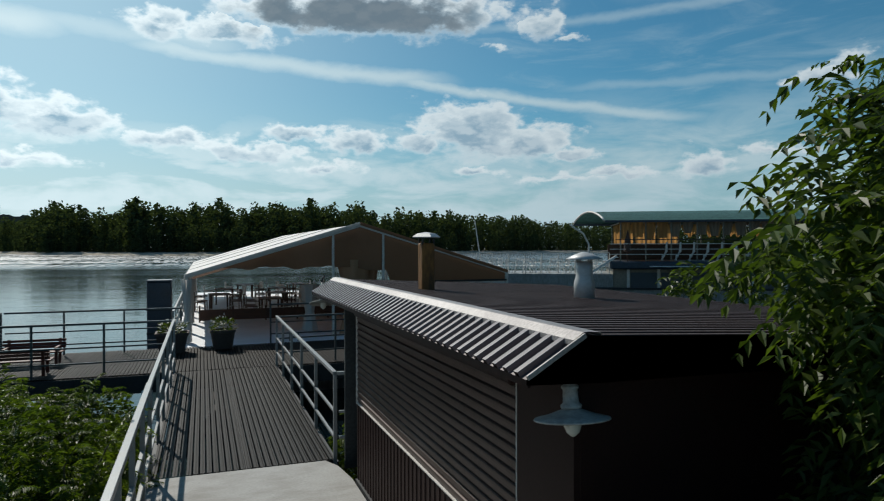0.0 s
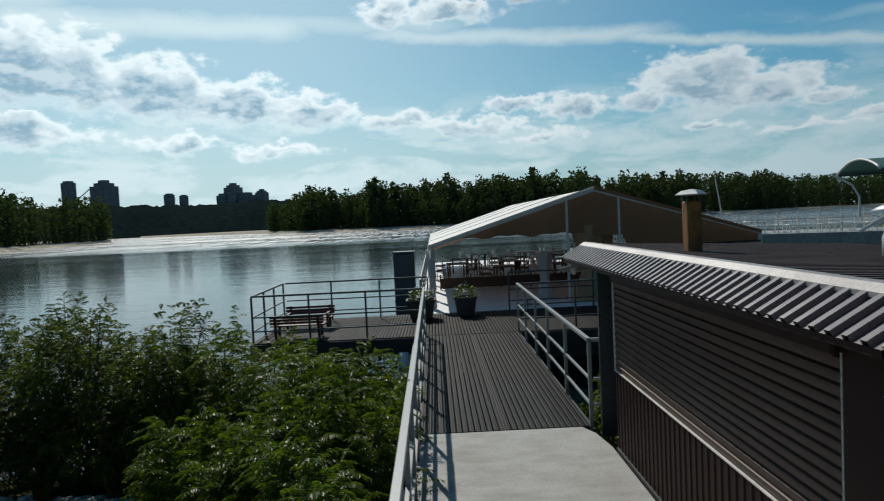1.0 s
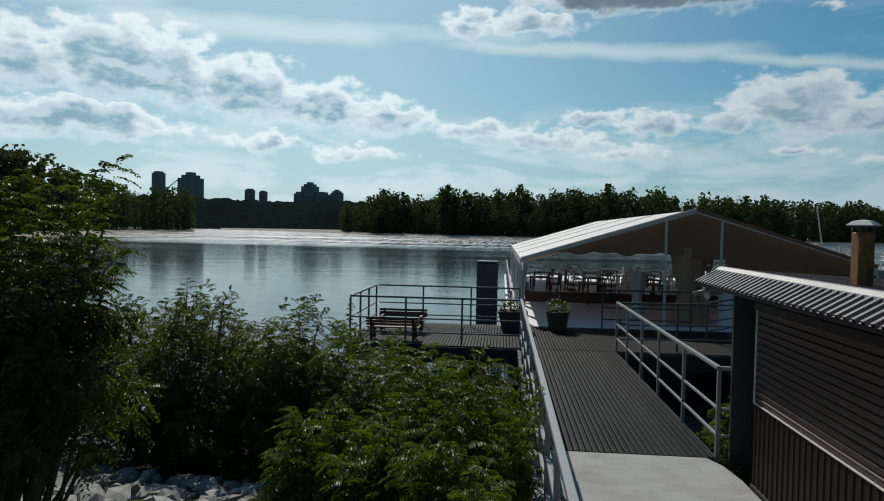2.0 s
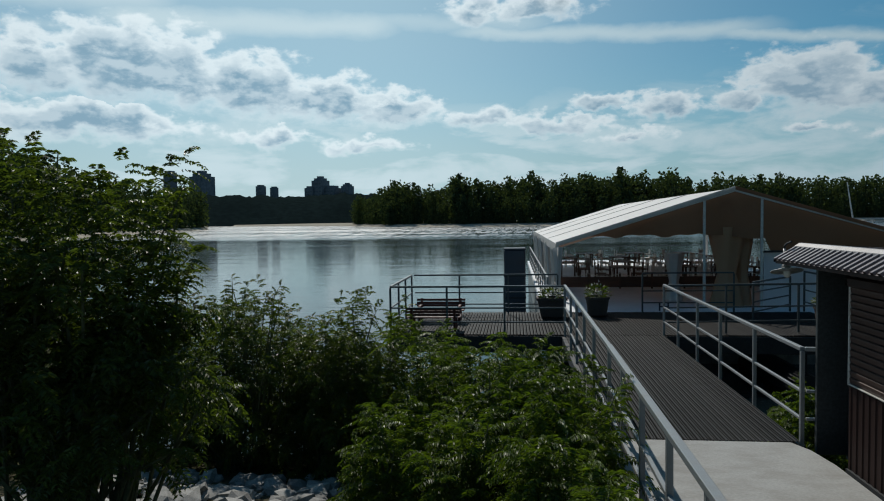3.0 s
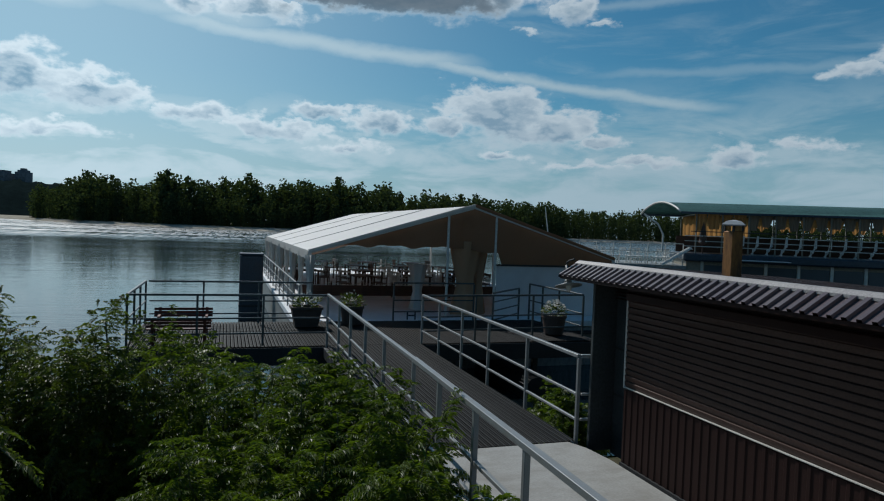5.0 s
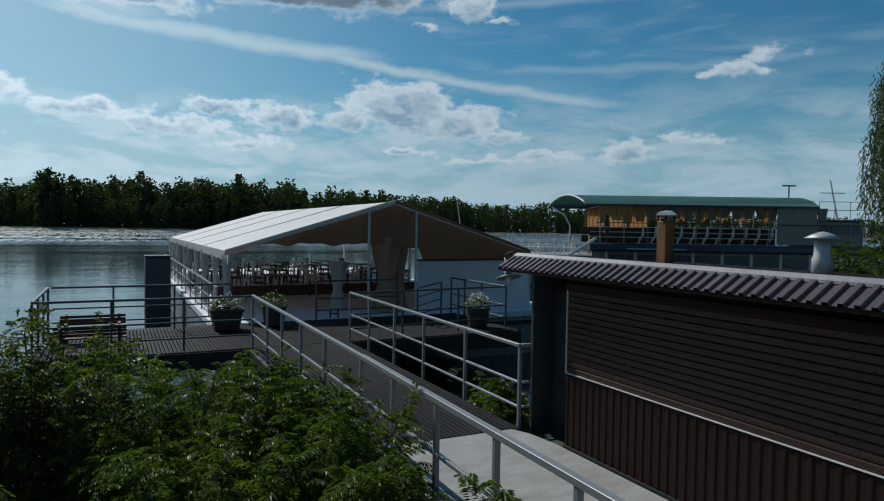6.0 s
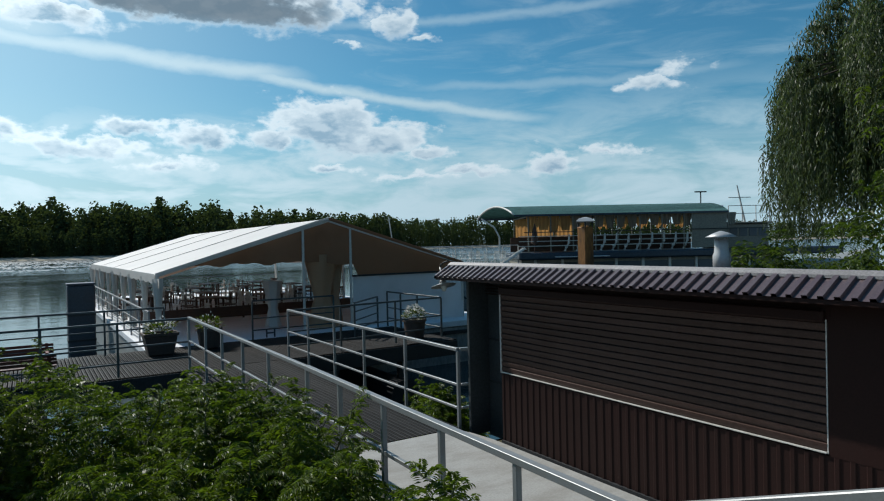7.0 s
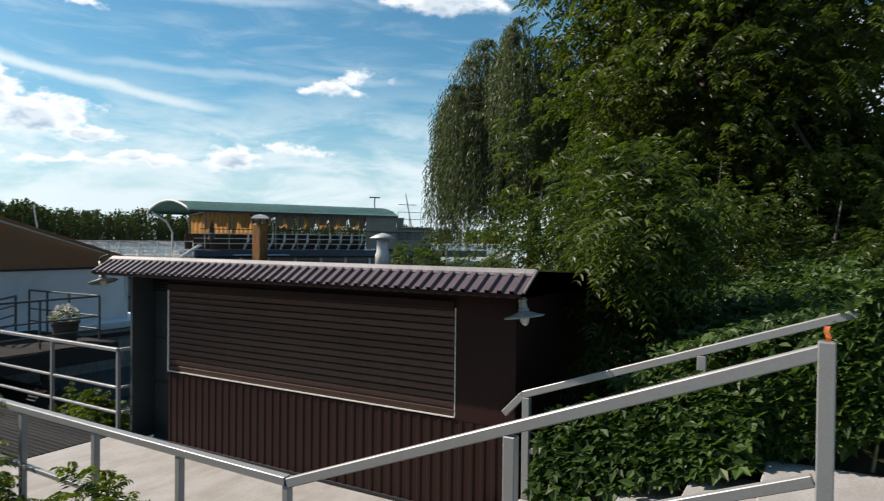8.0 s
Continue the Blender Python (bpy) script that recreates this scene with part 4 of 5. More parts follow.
def build_screen():
    s = thing("low_barrier", "low reddish brown board barrier with slack rope inside the tent", "barrier", (0, 17.6, FLOOR))
    for k in range(8):
        x = -1.7 + k * 1.2
        part("board", box((x, -.03, .06), (x + 1.17, .03, .46), None, .006), M["lumber"], s)
    for k in range(9):
        x = -1.72 + k * 1.2
        part("post", box((x - .03, -.04, 0), (x + .03, .04, .62), None, .004), M["lumber"], s)
    for k in range(8):
        x = -1.72 + k * 1.2
        part("rope", tube([(x + 1.2 * f, -.06, .6 - .5 * f * (1 - f)) for f in np.linspace(0, 1, 9)], .012, 6), M["trim"], s)
    railing("blue grey steel railing at the far end of the barge", (-2.0, 33.2, FLOOR), (8.2, 33.2, FLOOR), (0, .2, .4, .6, .8, 1), "rail", height=1.0)
    railing("pale steel railing along the barge side", (-2.38, 11.3, FLOOR), (-2.38, 33.0, FLOOR), tuple(k / 12 for k in range(13)), "grey_rail", height=1.0)


build_screen()


def planter(at, shape, flowers, label):
    p = thing("planter", label, "flower pot", at, 0, group="planters on the platform")
    if shape == "round":
        part("pot", lathe([(.23, 0), (.25, .02), (.31, .44), (.335, .45), (.335, .52), (.305, .52), (.29, .46)], 24), M["pot"], p, smooth=False)
        r = .29
    else:
        bm = bmesh.new()
        lo, hi = .29, .38
        vs = [bm.verts.new((sx * w, sy * w * .75, z)) for z, w in ((0, lo), (.46, hi), (.46, hi + .03), (.53, hi + .03), (.53, hi - .02), (.47, hi - .03)) for sx, sy in ((-1, -1), (1, -1), (1, 1), (-1, 1))]
        for k in range(5):
            for j in range(4):
                bm.faces.new((vs[k * 4 + j], vs[k * 4 + (j + 1) % 4], vs[k * 4 + 4 + (j + 1) % 4], vs[k * 4 + 4 + j]))
        bm.faces.new(vs[:4])
        part("pot", bm, M["pot"], p)
        r = .33
    part("soil", lathe([(r * .8, .44), (r * .98, .462), (r * .1, .475)], 16), M["soil"], p)
    base, out = shell(160, (0, 0, .6), (r, r, .2), at[0], .3)
    part("foliage", leaf_mesh("foliage", base, out + [0, 0, .5], .12, .05, M["bush_leaf"]), None, p)
    if flowers:
        base, out = shell(flowers, (0, 0, .66), (r * .95, r * .95, .22), at[1], .7)
        part("blossom", leaf_mesh("blossom", base, out + [0, 0, .6], .07, .06, M["flower"]), None, p, "small white blossoms")


planter((-2.35, 9.9, .02), "square", 90, "dark square wooden planter with white flowers")
planter((-1.1, 10.1, .02), "round", 25, "dark round tub with a small plant")
planter((3.95, 8.05, .02), "round", 240, "dark round tub full of white flowers")


def garden_bench(at, turn):
    b = thing("bench", "dark red slatted wooden bench on the platform", "bench", at, turn, group="benches on the platform")
    for k in range(4):
        part("seat_slat", box((-.65, -.22 + k * .115, .3), (.65, -.125 + k * .115, .33), None, .004), M["red_wood"], b)
    for k in range(3):
        part("back_slat", bar((-.65, .25 + k * .02, .39 + k * .075), (.65, .25 + k * .02, .39 + k * .075), .025, .06), M["red_wood"], b)
    for x in (-.52, .52):
        part("leg", box((x - .03, -.2, 0), (x + .03, -.14, .3)), M["red_wood"], b)
        part("back_leg", bar((x, .22, 0), (x, .31, .58), .06, .05), M["red_wood"], b)
        part("armrest", box((x - .03, -.22, .4), (x + .03, .26, .43), None, .004), M["red_wood"], b)
        part("arm_post", box((x - .02, -.2, .33), (x + .02, -.16, .4)), M["red_wood"], b)


garden_bench((-5.3, 7.72, .02), 180)
garden_bench((-5.3, 8.95, .02), 0)


def build_pylon():
    p = thing("mooring_pile", "dark blue grey square steel mooring pile in the river", "mooring pile", (-3.33, 21.9, WATER))
    part("shaft", box((-.48, -.45, -2), (.48, .45, 2.8), None, .05), M["pylon"], p)
    part("cap", box((-.5, -.47, 2.8), (.5, .47, 2.88), None, .02), M["pylon"], p)
    for z in (.6, 1.6):
        part("band", box((-.495, -.465, z), (.495, .465, z + .08)), M["dark"], p)


build_pylon()
f = thing("fender", "white round fender pipe below the platform edge", "fender", (-2.75, 6.85, -.75))
part("pipe", tube([(0, 0, -.75), (.02, .05, .42)], .11, 14), M["chair_white"], f, smooth=True)
c = thing("mooring_cleat", "small dark steel cleat on the barge deck", "cleat", (.95, 11.4, FLOOR))
for x in (-.12, .12):
    part("horn", box((x - .02, -.02, 0), (x + .02, .02, .26), None, .004), M["pylon"], c)
part("cross_bar", box((-.12, -.02, .11), (.12, .02, .15)), M["pylon"], c)

# ---- passenger boat ----


def build_boat():
    b = thing("passenger_boat", "moored cream and blue passenger boat with green canopy", "boat", (27.0, 20.1, -.27), -30)
    # hull
    bm = bmesh.new()
    rows = []
    for x, w, top in ((-15.5, 5.0, .6), (-8, 5.4, .6), (0, 5.4, .6), (9, 5.4, .8), (13, 4.2, 1.2), (16, 2.0, 1.7), (17.5, .3, 2.0)):
        rows.append([bm.verts.new((x, 2.7 - w / 2 * k, z)) for k, z in ((1, top), (.98, -.6), (.8, -2.6))] + [bm.verts.new((x, 2.7 + w / 2 * k, z)) for k, z in ((.8, -2.6), (.98, -.6), (1, top))])
    for r, q in zip(rows, rows[1:]):
        for k in range(6):
            bm.faces.new((r[k], r[(k + 1) % 6], q[(k + 1) % 6], q[k]))
    bm.faces.new(rows[0])
    bm.faces.new(rows[-1][::-1])
    part("hull", bm, M["hull"], b)
    part("lower_cabin", box((-7.2, .2, .55), (9.5, 5.2, 1.75), None, .03), M["boat_white"], b)
    for k in range(9):
        x = -6.2 + k * 1.7
        w = part("window", box((x, .17, .62), (x + 1.45, .2, 1.55), None, .01), M["tower_glass"], b, "dark cabin window")
        part("window_frame", box((x - .05, .16, 1.55), (x + 1.5, .21, 1.6)), M["boat_white"], w)
    part("upper_deck", box((-7.4, -.25, 1.75), (13.2, 5.65, 2.2), None, .08), M["boat_blue"], b, "blue rounded deck edge")
    part("fore_deck", box((-15.3, .05, .6), (-7.2, 5.3, 1.45), None, .02), M["hull"], b)
    # canopy: barrel vault
    x0, x1 = -7.7, 5.75
    bm = bmesh.new()
    arc = [(-.35 + 6.1 * k / 16, 4.55 + .66 * math.sin(math.pi * k / 16) ** .8) for k in range(17)]
    left = [bm.verts.new((x0 - 1.6 * k / 16, *arc[k])) for k in range(17)]
    right = [bm.verts.new((x1, *q)) for q in arc]
    for k in range(16):
        bm.faces.new((left[k], left[k + 1], right[k + 1], right[k]))
    bmesh.ops.solidify(bm, geom=bm.faces[:], thickness=.05)
    part("canopy", bm, M["boat_green"], b, "faded green canopy roof", True)
    rim = tube([(x0 - 1.6 * k / 16 - .02, *arc[k]) for k in range(17)], .06, 6)
    part("canopy_rim", rim, M["trim"], b, "pale bent end hoop", True)
    for y in (-.35, 5.75):
        part("canopy_edge", box((x0 if y < 0 else x0 - 1.6, y - .03, 4.44), (x1, y + .03, 4.56)), M["boat_blue"], b)
    # dark sheet added in place of the shaded deck interior
    part("far_screen", box((x0 + .6, 5.3, 2.2), (x1, 5.36, 3.2)), M["lumber"], b)
    for k in range(10):
        x = x0 + .9 + k * 1.4
        for y in (-.15, 5.5):
            part("canopy_post", bar((x, y, 2.2), (x, y, 4.53), .07, .07), M["boat_white"], b)
    part("canopy_bow", tube([(x0 - .9, -.2, 2.2), (x0 - .9, -.2, 3.2), (x0 - 1.2, -.2, 3.8), (x0 - 2.0, -.2, 4.35)], .05, 8), M["trim"], b)
    # curtains under the eave
    g = random.Random(9)
    for k in range(19):
        x = x0 + .8 + k * .7
        drop = (1.0 if k < 5 else .75) * g.uniform(.85, 1.1)
        mat = "amber" if k < 4 else "brown_cloth"
        bm = bmesh.new()
        n = 8
        top = [bm.verts.new((x + .66 * j / n, -.08 + .04 * math.sin(j * 2), 4.46)) for j in range(n + 1)]
        mid = [bm.verts.new((x + .33 + (.33 if k < 5 else .24) * (2 * j / n - 1) * (.6 + .4 * g.random()), -.06 + .05 * math.sin(j * 2), 4.46 - drop)) for j in range(n + 1)]
        for j in range(n):
            bm.faces.new((top[j], top[j + 1], mid[j + 1], mid[j]))
        part("curtain", bm, M[mat if k < 16 else "boat_white"], b, "amber curtain lit from behind" if mat == "amber" else "brownish grey curtain", True)
    part("side_sheet", box((x1 - 2.3, -.2, 2.3), (x1 - .05, -.17, 4.46)), M["boat_white"], b, "closed cream canvas side")
    for z in (3.2, 2.9, 2.6):
        part("deck_rail", bar((x0 + .3, -.2, z), (x1 - 2.3, -.2, z), .045, .045, bevel=0), M["trim"], b)
    part("deck_cable", bar((x0 + .6, -.28, 3.45), (13.0, -.28, 3.45), .04, .05, bevel=0), M["dark"], b)
    for k in range(12):
        x = x0 + 3.2 + k * .75
        part("life_seat", tube([(x, .0, 2.25), (x + .08, .0, 2.5), (x + .25, .0, 2.75), (x + .28, .0, 3.3)], [.09, .1, .08, .05], 6), M["chair_white"], b, "curved pale seat back")
    # tall amber curtains on the river side, lit by the sun behind them
    for k in range(9):
        x = x0 + .95 + k * 1.4
        bm = bmesh.new()
        n = 14
        deep = 3.1 if k < 3 else 3.75
        top = [bm.verts.new((x + 1.3 * j / n, 5.42 + .05 * math.sin(j * 1.9 + k), 4.5)) for j in range(n + 1)]
        low = [bm.verts.new((x + .65 + .65 * (2 * j / n - 1) * (.95 if k < 3 else .5), 5.42 + .07 * math.sin(j * 1.9 + k), deep + .12 * math.sin(k * 2.3 + j * .6))) for j in range(n + 1)]
        for j in range(n):
            bm.faces.new((top[j], top[j + 1], low[j + 1], low[j]))
        part("curtain", bm, M["amber"], b, "amber curtain lit from behind", True)
    for k in range(10):
        x = x0 + .9 + k * 1.36
        part("cross_beam", bar((x, -.2, 4.44), (x, 5.6, 4.44), .05, .07, bevel=0), M["boat_white"], b)
    for k in range(9):
        part("cabin_pillar", box((-6.42 + k * 1.7, .12, .56), (-6.26 + k * 1.7, .2, 1.74), None, .01), M["trim"], b)
    # braces below the open deck
    for x in (-14.6, -12.2, -9.8):
        part("deck_brace", bar((x, -.06, .55), (x + 1.5, -.06, -.55), .05, .1, bevel=0), M["dark"], b)
        part("deck_stanchion", bar((x, -.06, .6), (x, -.06, -.9), .07, .07, bevel=0), M["trim"], b)
    part("rubbing_strake", box((-15.4, -.1, .56), (9, -.02, .68), None, .01), M["dark"], b)
    # wheelhouse
    wh = part("wheelhouse", box((6.2, .9, 2.2), (9.0, 4.5, 3.75), None, .06), M["boat_white"], b)
    for k in range(4):
        part("window", box((6.4 + k * .64, .87, 2.95), (6.9 + k * .64, .9, 3.5), None, .01), M["tower_glass"], wh)
    part("roof", box((6.0, .7, 3.75), (9.2, 4.7, 3.85), None, .03), M["boat_white"], wh)
    for z in (4.4, 4.9):
        part("roof_rail", bar((6.3, .8, z), (9.0, .8, z), .04, .04, bevel=0), M["trim"], b)
    for x in (6.3, 7.2, 8.1, 9.0):
        part("roof_post", bar((x, .8, 3.85), (x, .8, 4.9), .04, .04, bevel=0), M["trim"], b)
    part("mast", tube([(8.0, 2, 3.85), (7.5, 2, 6.3)], [.07, .04], 8), M["trim"], b)
    part("mast_yard", bar((6.9, 2, 5.5), (8.4, 2, 5.5), .05, .05, bevel=0), M["trim"], b)
    part("funnel", box((6.0, 1.6, 3.85), (6.4, 2.4, 5.0), None, .05), M["chair_white"], b)
    part("lamp_post", tube([(5.5, 3, 4.5), (5.5, 3, 6.0)], .04, 6), M["dark"], b)
    part("lamp_arm", box((5.1, 2.95, 5.95), (5.9, 3.05, 6.03)), M["dark"], b)
    # stair between the decks
    for y in (-.15, .5):
        part("stair_side", bar((-8.6, y, 1.45), (-7.0, y, 2.5), .06, .12), M["chair_white"], b)
    for k in range(5):
        part("stair_tread", box((-8.4 + k * .32, -.15, 1.6 + k * .2), (-8.2 + k * .32, .5, 1.63 + k * .2)), M["trim"], b)
    part("awning", box((-5.2, -1.1, 1.9), (-2.0, -.1, 1.94)), M["tarp"], b)


build_boat()


def boat_place(x, y, z):
    return pose(27.0, 20.1, -.27, 0, 0, -30) @ Vector((x, y, z))


def dress_boat_deck():
    a, c = boat_place(-15.2, .2, 1.45), boat_place(-7.4, .2, 1.45)
    railing("white steel railing along the boat's open deck", a, c, tuple(k / 8 for k in range(9)), "trim", (.75, .4), 1.25)
    chair = None
    for k in range(14):
        p = boat_place(-14.8 + k * .52, 1.0 + .5 * (k % 3), 1.45)
        if chair is None:
            chair = make_chair("chair_white", "white plastic armchair on the boat deck", tuple(p))
            tagged(chair, group="chairs on the boat deck")
        else:
            copy_thing(chair, pose(*p, 0, 0, -30 + 25 * (k % 4)))
    s = thing("parasol", "closed brown parasol on the boat deck", "parasol", tuple(boat_place(-6.4, -.05, 2.2)))
    part("pole", tube([(0, 0, 0), (0, 0, 1.8)], .03, 8), M["lumber"], s)
    part("canopy", lathe([(.05, .5), (.22, .6), (.16, 1.2), (.03, 1.8)], 10), M["lumber"], s, "folded brown cloth")


dress_boat_deck()
pole = thing("flag_pole", "thin leaning white pole beyond the tent", "pole", tuple(boat_place(-15.0, 1.5, 1.45)))
part("shaft", tube([(0, 0, 0), (-.5, 0, 3.2)], [.05, .03], 8), M["trim"], pole)

# ---- plants ----


def feather_bush(at, radii, shoots, length, leaflet, pairs, mat, label, seed, name="bush", per=9, droop=.5, spikes=0, bare=0.0, slim=.4, fill=.55, lean=.55):
    """A bush of upright shoots, each with a whorl of feathered leaves."""
    g = np.random.default_rng(seed)
    b = thing(name, label, "bush", at, group="bushes on the bank")
    c = np.array((0, 0, radii[2]))
    tip, out = shell(shoots, c, radii, seed, fill, .5)
    under = out[:, 2] < 0
    if not bare:
        tip[under, :2] *= np.minimum(1 / np.sqrt(1.02 - out[under, 2:] ** 2), 1.9)
    keep = tip[:, 2] > max(.12, bare)
    tip, out = tip[keep], out[keep]
    n = len(tip)
    axis = out * lean + np.array([0, 0, .8 if lean < .6 else .45]) + g.normal(0, .3, (n, 3))
    axis /= np.linalg.norm(axis, axis=1, keepdims=True)
    d, x, z = frame_of(axis)
    bases, ways, sizes = [], [], []
    for k in range(per):
        f = k / per
        turn = 2.4 * k + g.uniform(0, 6.3, (n, 1))
        side = x * np.cos(turn) + z * np.sin(turn)
        bases.append(tip - d * (.42 * f + .02))
        ways.append(side * (.45 + .6 * f) + d * (.75 - .5 * f))
        sizes.append(length * (.55 + .55 * f) * g.uniform(.8, 1.2, n))
    bases, ways, sizes = np.concatenate(bases), np.concatenate(ways), np.concatenate(sizes)
    pts, w, lens = pinnate_leaves(bases, ways, sizes, pairs, leaflet, .4, droop)
    part("foliage", leaf_mesh("foliage", pts, w, lens, lens * slim, M[mat]), None, b)
    bm = bmesh.new()
    for k in range(n):
        if k % 4 == 0:
            root = Vector((g.uniform(-.3, .3) * radii[0], g.uniform(-.3, .3) * radii[1], -.1))
            t = Vector(tip[k])
            mid = root.lerp(t, .55) + Vector((0, 0, .12 * radii[2]))
            tube([root, mid, t - Vector(d[k]) * .25, t], [.022, .015, .009, .004], 5, bm, False)
    for k in range(spikes):
        t = Vector(tip[g.integers(0, (n - 1) // 2) * 2])
        if t.z > radii[2]:
            tube([t, t + Vector((.008, .004, .06)), t + Vector((g.uniform(-.02, .02), 0, .13))], [.006, .007, .003], 5, bm, False)
    part("stem", bm, M["stem"], b)
    return b


def on_bank(x, y):
    return (x, y, ground_height(x, y) - .05)


BL = "dense green bush with feathered leaves on the river bank"
# along the gangway: bright feathery bushes
for x, y, r, h, n, s in ((-3.35, -.7, .95, .85, 95, 1), (-4.2, .9, 1.25, 1.15, 120, 2), (-3.3, 2.6, .9, 1.0, 70, 4), (-3.0, -2.9, .5, .62, 30, 6), (-2.78, -3.85, .36, .45, 16, 23), (-4.4, -1.5, .8, .7, 70, 21), (-2.92, -1.8, .6, .84, 62, 24), (-2.9, -.3, .6, 1.0, 66, 25), (-2.9, 1.2, .6, 1.12, 66, 26), (-3.6, -2.2, .6, .62, 40, 27), (-5.2, 3.1, 1.4, 1.3, 90, 5)):
    feather_bush(on_bank(x, y), (r, r, h), int(n * 1.25), .42, .075, 14, "fern_leaf", BL, s, slim=.3)
# further along the bank: darker bushes
for x, y, r, h, n, s in ((-5.9, 1.6, 1.2, 1.4, 150, 3), (-7.6, 1.9, 1.35, 1.5, 150, 7), (-8.8, 2.9, 1.5, 1.55, 130, 8), (-7.0, 3.9, 1.4, 1.35, 100, 9), (-10.4, 1.6, 1.6, 1.6, 90, 10)):
    feather_bush(on_bank(x, y), (r, r, h), int(n * 1.9), .3, .066, 9, "bush_leaf", "dense dark green bush on the river bank", s, spikes=5, lean=.9, fill=.4)
# tall bushes
feather_bush(on_bank(-6.85, -3.25), (1.35, 1.2, 1.68), 540, .28, .068, 9, "bush_leaf", "tall dark bush with upright flower spikes on the bank", 12, spikes=25, bare=1.05, fill=.3, lean=.8)
feather_bush(on_bank(-8.6, -2.9), (1.5, 1.4, 1.9), 280, .3, .07, 9, "bush_leaf", "tall dark bush with flower spikes behind the stones", 13, spikes=15, bare=1.2, lean=.8)
# below the kiosk side of the gangway
for x, y, r, h, n, s in ((.75, 1.5, .6, .75, 40, 14), (1.4, 2.9, .8, .75, 50, 15)):
    feather_bush(on_bank(x, y), (r, r, h), n, .32, .1, 8, "fern_leaf", "green bush growing beside the gangway", s)


def broad_crown(name, label, category, at, height, crown, clusters, per, size, width, mat, seed, hang=.4, trunk=.14, spread_r=.55, limbs=9, feathered=0):
    """A tree or shrub: trunk, limbs, and a crown of leaf sprays."""
    g = np.random.default_rng(seed)
    t = thing(name, label, category, at)
    cz = np.array(crown[0])
    centers, out = shell(clusters, cz, crown[1], seed, .25, .5)
    n = clusters * per
    idx = np.repeat(np.arange(clusters), per)
    base = centers[idx] + g.normal(0, spread_r, (n, 3)) * np.array([1, 1, .55])
    base = base[base[:, 2] > .05]
    idx = idx[:len(base)]
    way = out[idx] * .6 + g.normal(0, .5, (len(base), 3)) + np.array([0, 0, -hang])
    lens = size * g.uniform(.7, 1.25, len(base))
    if feathered:
        base, way, lens = pinnate_leaves(base, way * [1, 1, .6] + [0, 0, .25], lens * 1.6, feathered, size, .4, .6)
    part("crown", leaf_mesh("crown", base, way, lens, lens * width, M[mat]), None, t)
    bm = bmesh.new()
    tube([(0, 0, -.3), (.1, .05, height * .3), (-.05, .1, height * .6), (0, 0, height * .85)], [trunk, trunk * .8, trunk * .5, trunk * .15], 9, bm)
    part("trunk", bm, M["bark"], t, smooth=True)
    bm = bmesh.new()
    for k in range(limbs):
        c = Vector(centers[g.integers(0, clusters)])
        f = g.uniform(.15, .6)
        s = Vector((0, 0, height * f))
        tube([s, s.lerp(c, .5) + Vector((0, 0, .1 * height * g.random())), c], [trunk * .4, trunk * .25, trunk * .08], 6, bm, False)
    part("branching", bm, M["bark"], t, smooth=True)
    return t


# shrubs with long leaves by the end of the kiosk and behind it
SL = "leafy shrub with long pointed green leaves beside the kiosk"
broad_crown("shrub", SL, "shrub", (1.78, -6.3, .35), 3.3, ((.0, .0, 2.25), (.88, .52, 1.05)), 170, 8, .13, .34, "shrub_leaf", 31, .55, .05, .15, 30, 4)
broad_crown("shrub", "tall leafy shrub with long pointed leaves behind the kiosk", "shrub", (5.2, -4.6, .0), 4.2, ((0, 0, 2.2), (1.7, 1.5, 1.9)), 230, 9, .125, .34, "shrub_leaf", 32, .55, .06, .17, 26, 4)
broad_crown("shrub", "leafy shrub spreading over the bank", "shrub", (6.6, -6.4, .5), 3.4, ((0, 0, 1.6), (1.7, 1.5, 1.6)), 180, 9, .125, .34, "shrub_leaf", 33, .5, .06, .18, 20, 4)
broad_crown("shrub", "leafy shrub below the large trees", "shrub", (8.0, -8.3, .8), 3.0, ((0, 0, 1.4), (1.8, 1.6, 1.4)), 170, 9, .125, .34, "shrub_leaf", 34, .5, .06, .2, 20, 4)
for x, y, h, r, sd in ((9.0, -1.2, 2.6, 1.3, 35), (11.5, 1.0, 2.8, 1.5, 36), (14.0, 2.8, 3.0, 1.6, 37), (16.8, 3.6, 3.0, 1.7, 38), (12.0, -2.5, 3.2, 1.6, 39)):
    broad_crown("shrub", "dark leafy shrub on the water's edge", "shrub", (x, y, ground_height(x, y)), h, ((0, 0, h * .55), (r, r, h * .55)), 150, 10, .13, .36, "tree_leaf", sd, .5, .06, .2, 14, 3)
for x, y, h, sd in ((4.1, -1.7, 2.9, 71), (4.75, -1.9, 2.95, 72), (1.15, -6.2, .8, 73)):
    broad_crown("sapling", "thin leafy sapling beside the kiosk", "sapling", (x, y, ground_height(x, y)), h, ((0, 0, h * .75), (.22, .22, h * .3)), 22, 6, .12, .36, "shrub_leaf", sd, .5, .02, .08, 5, 3)
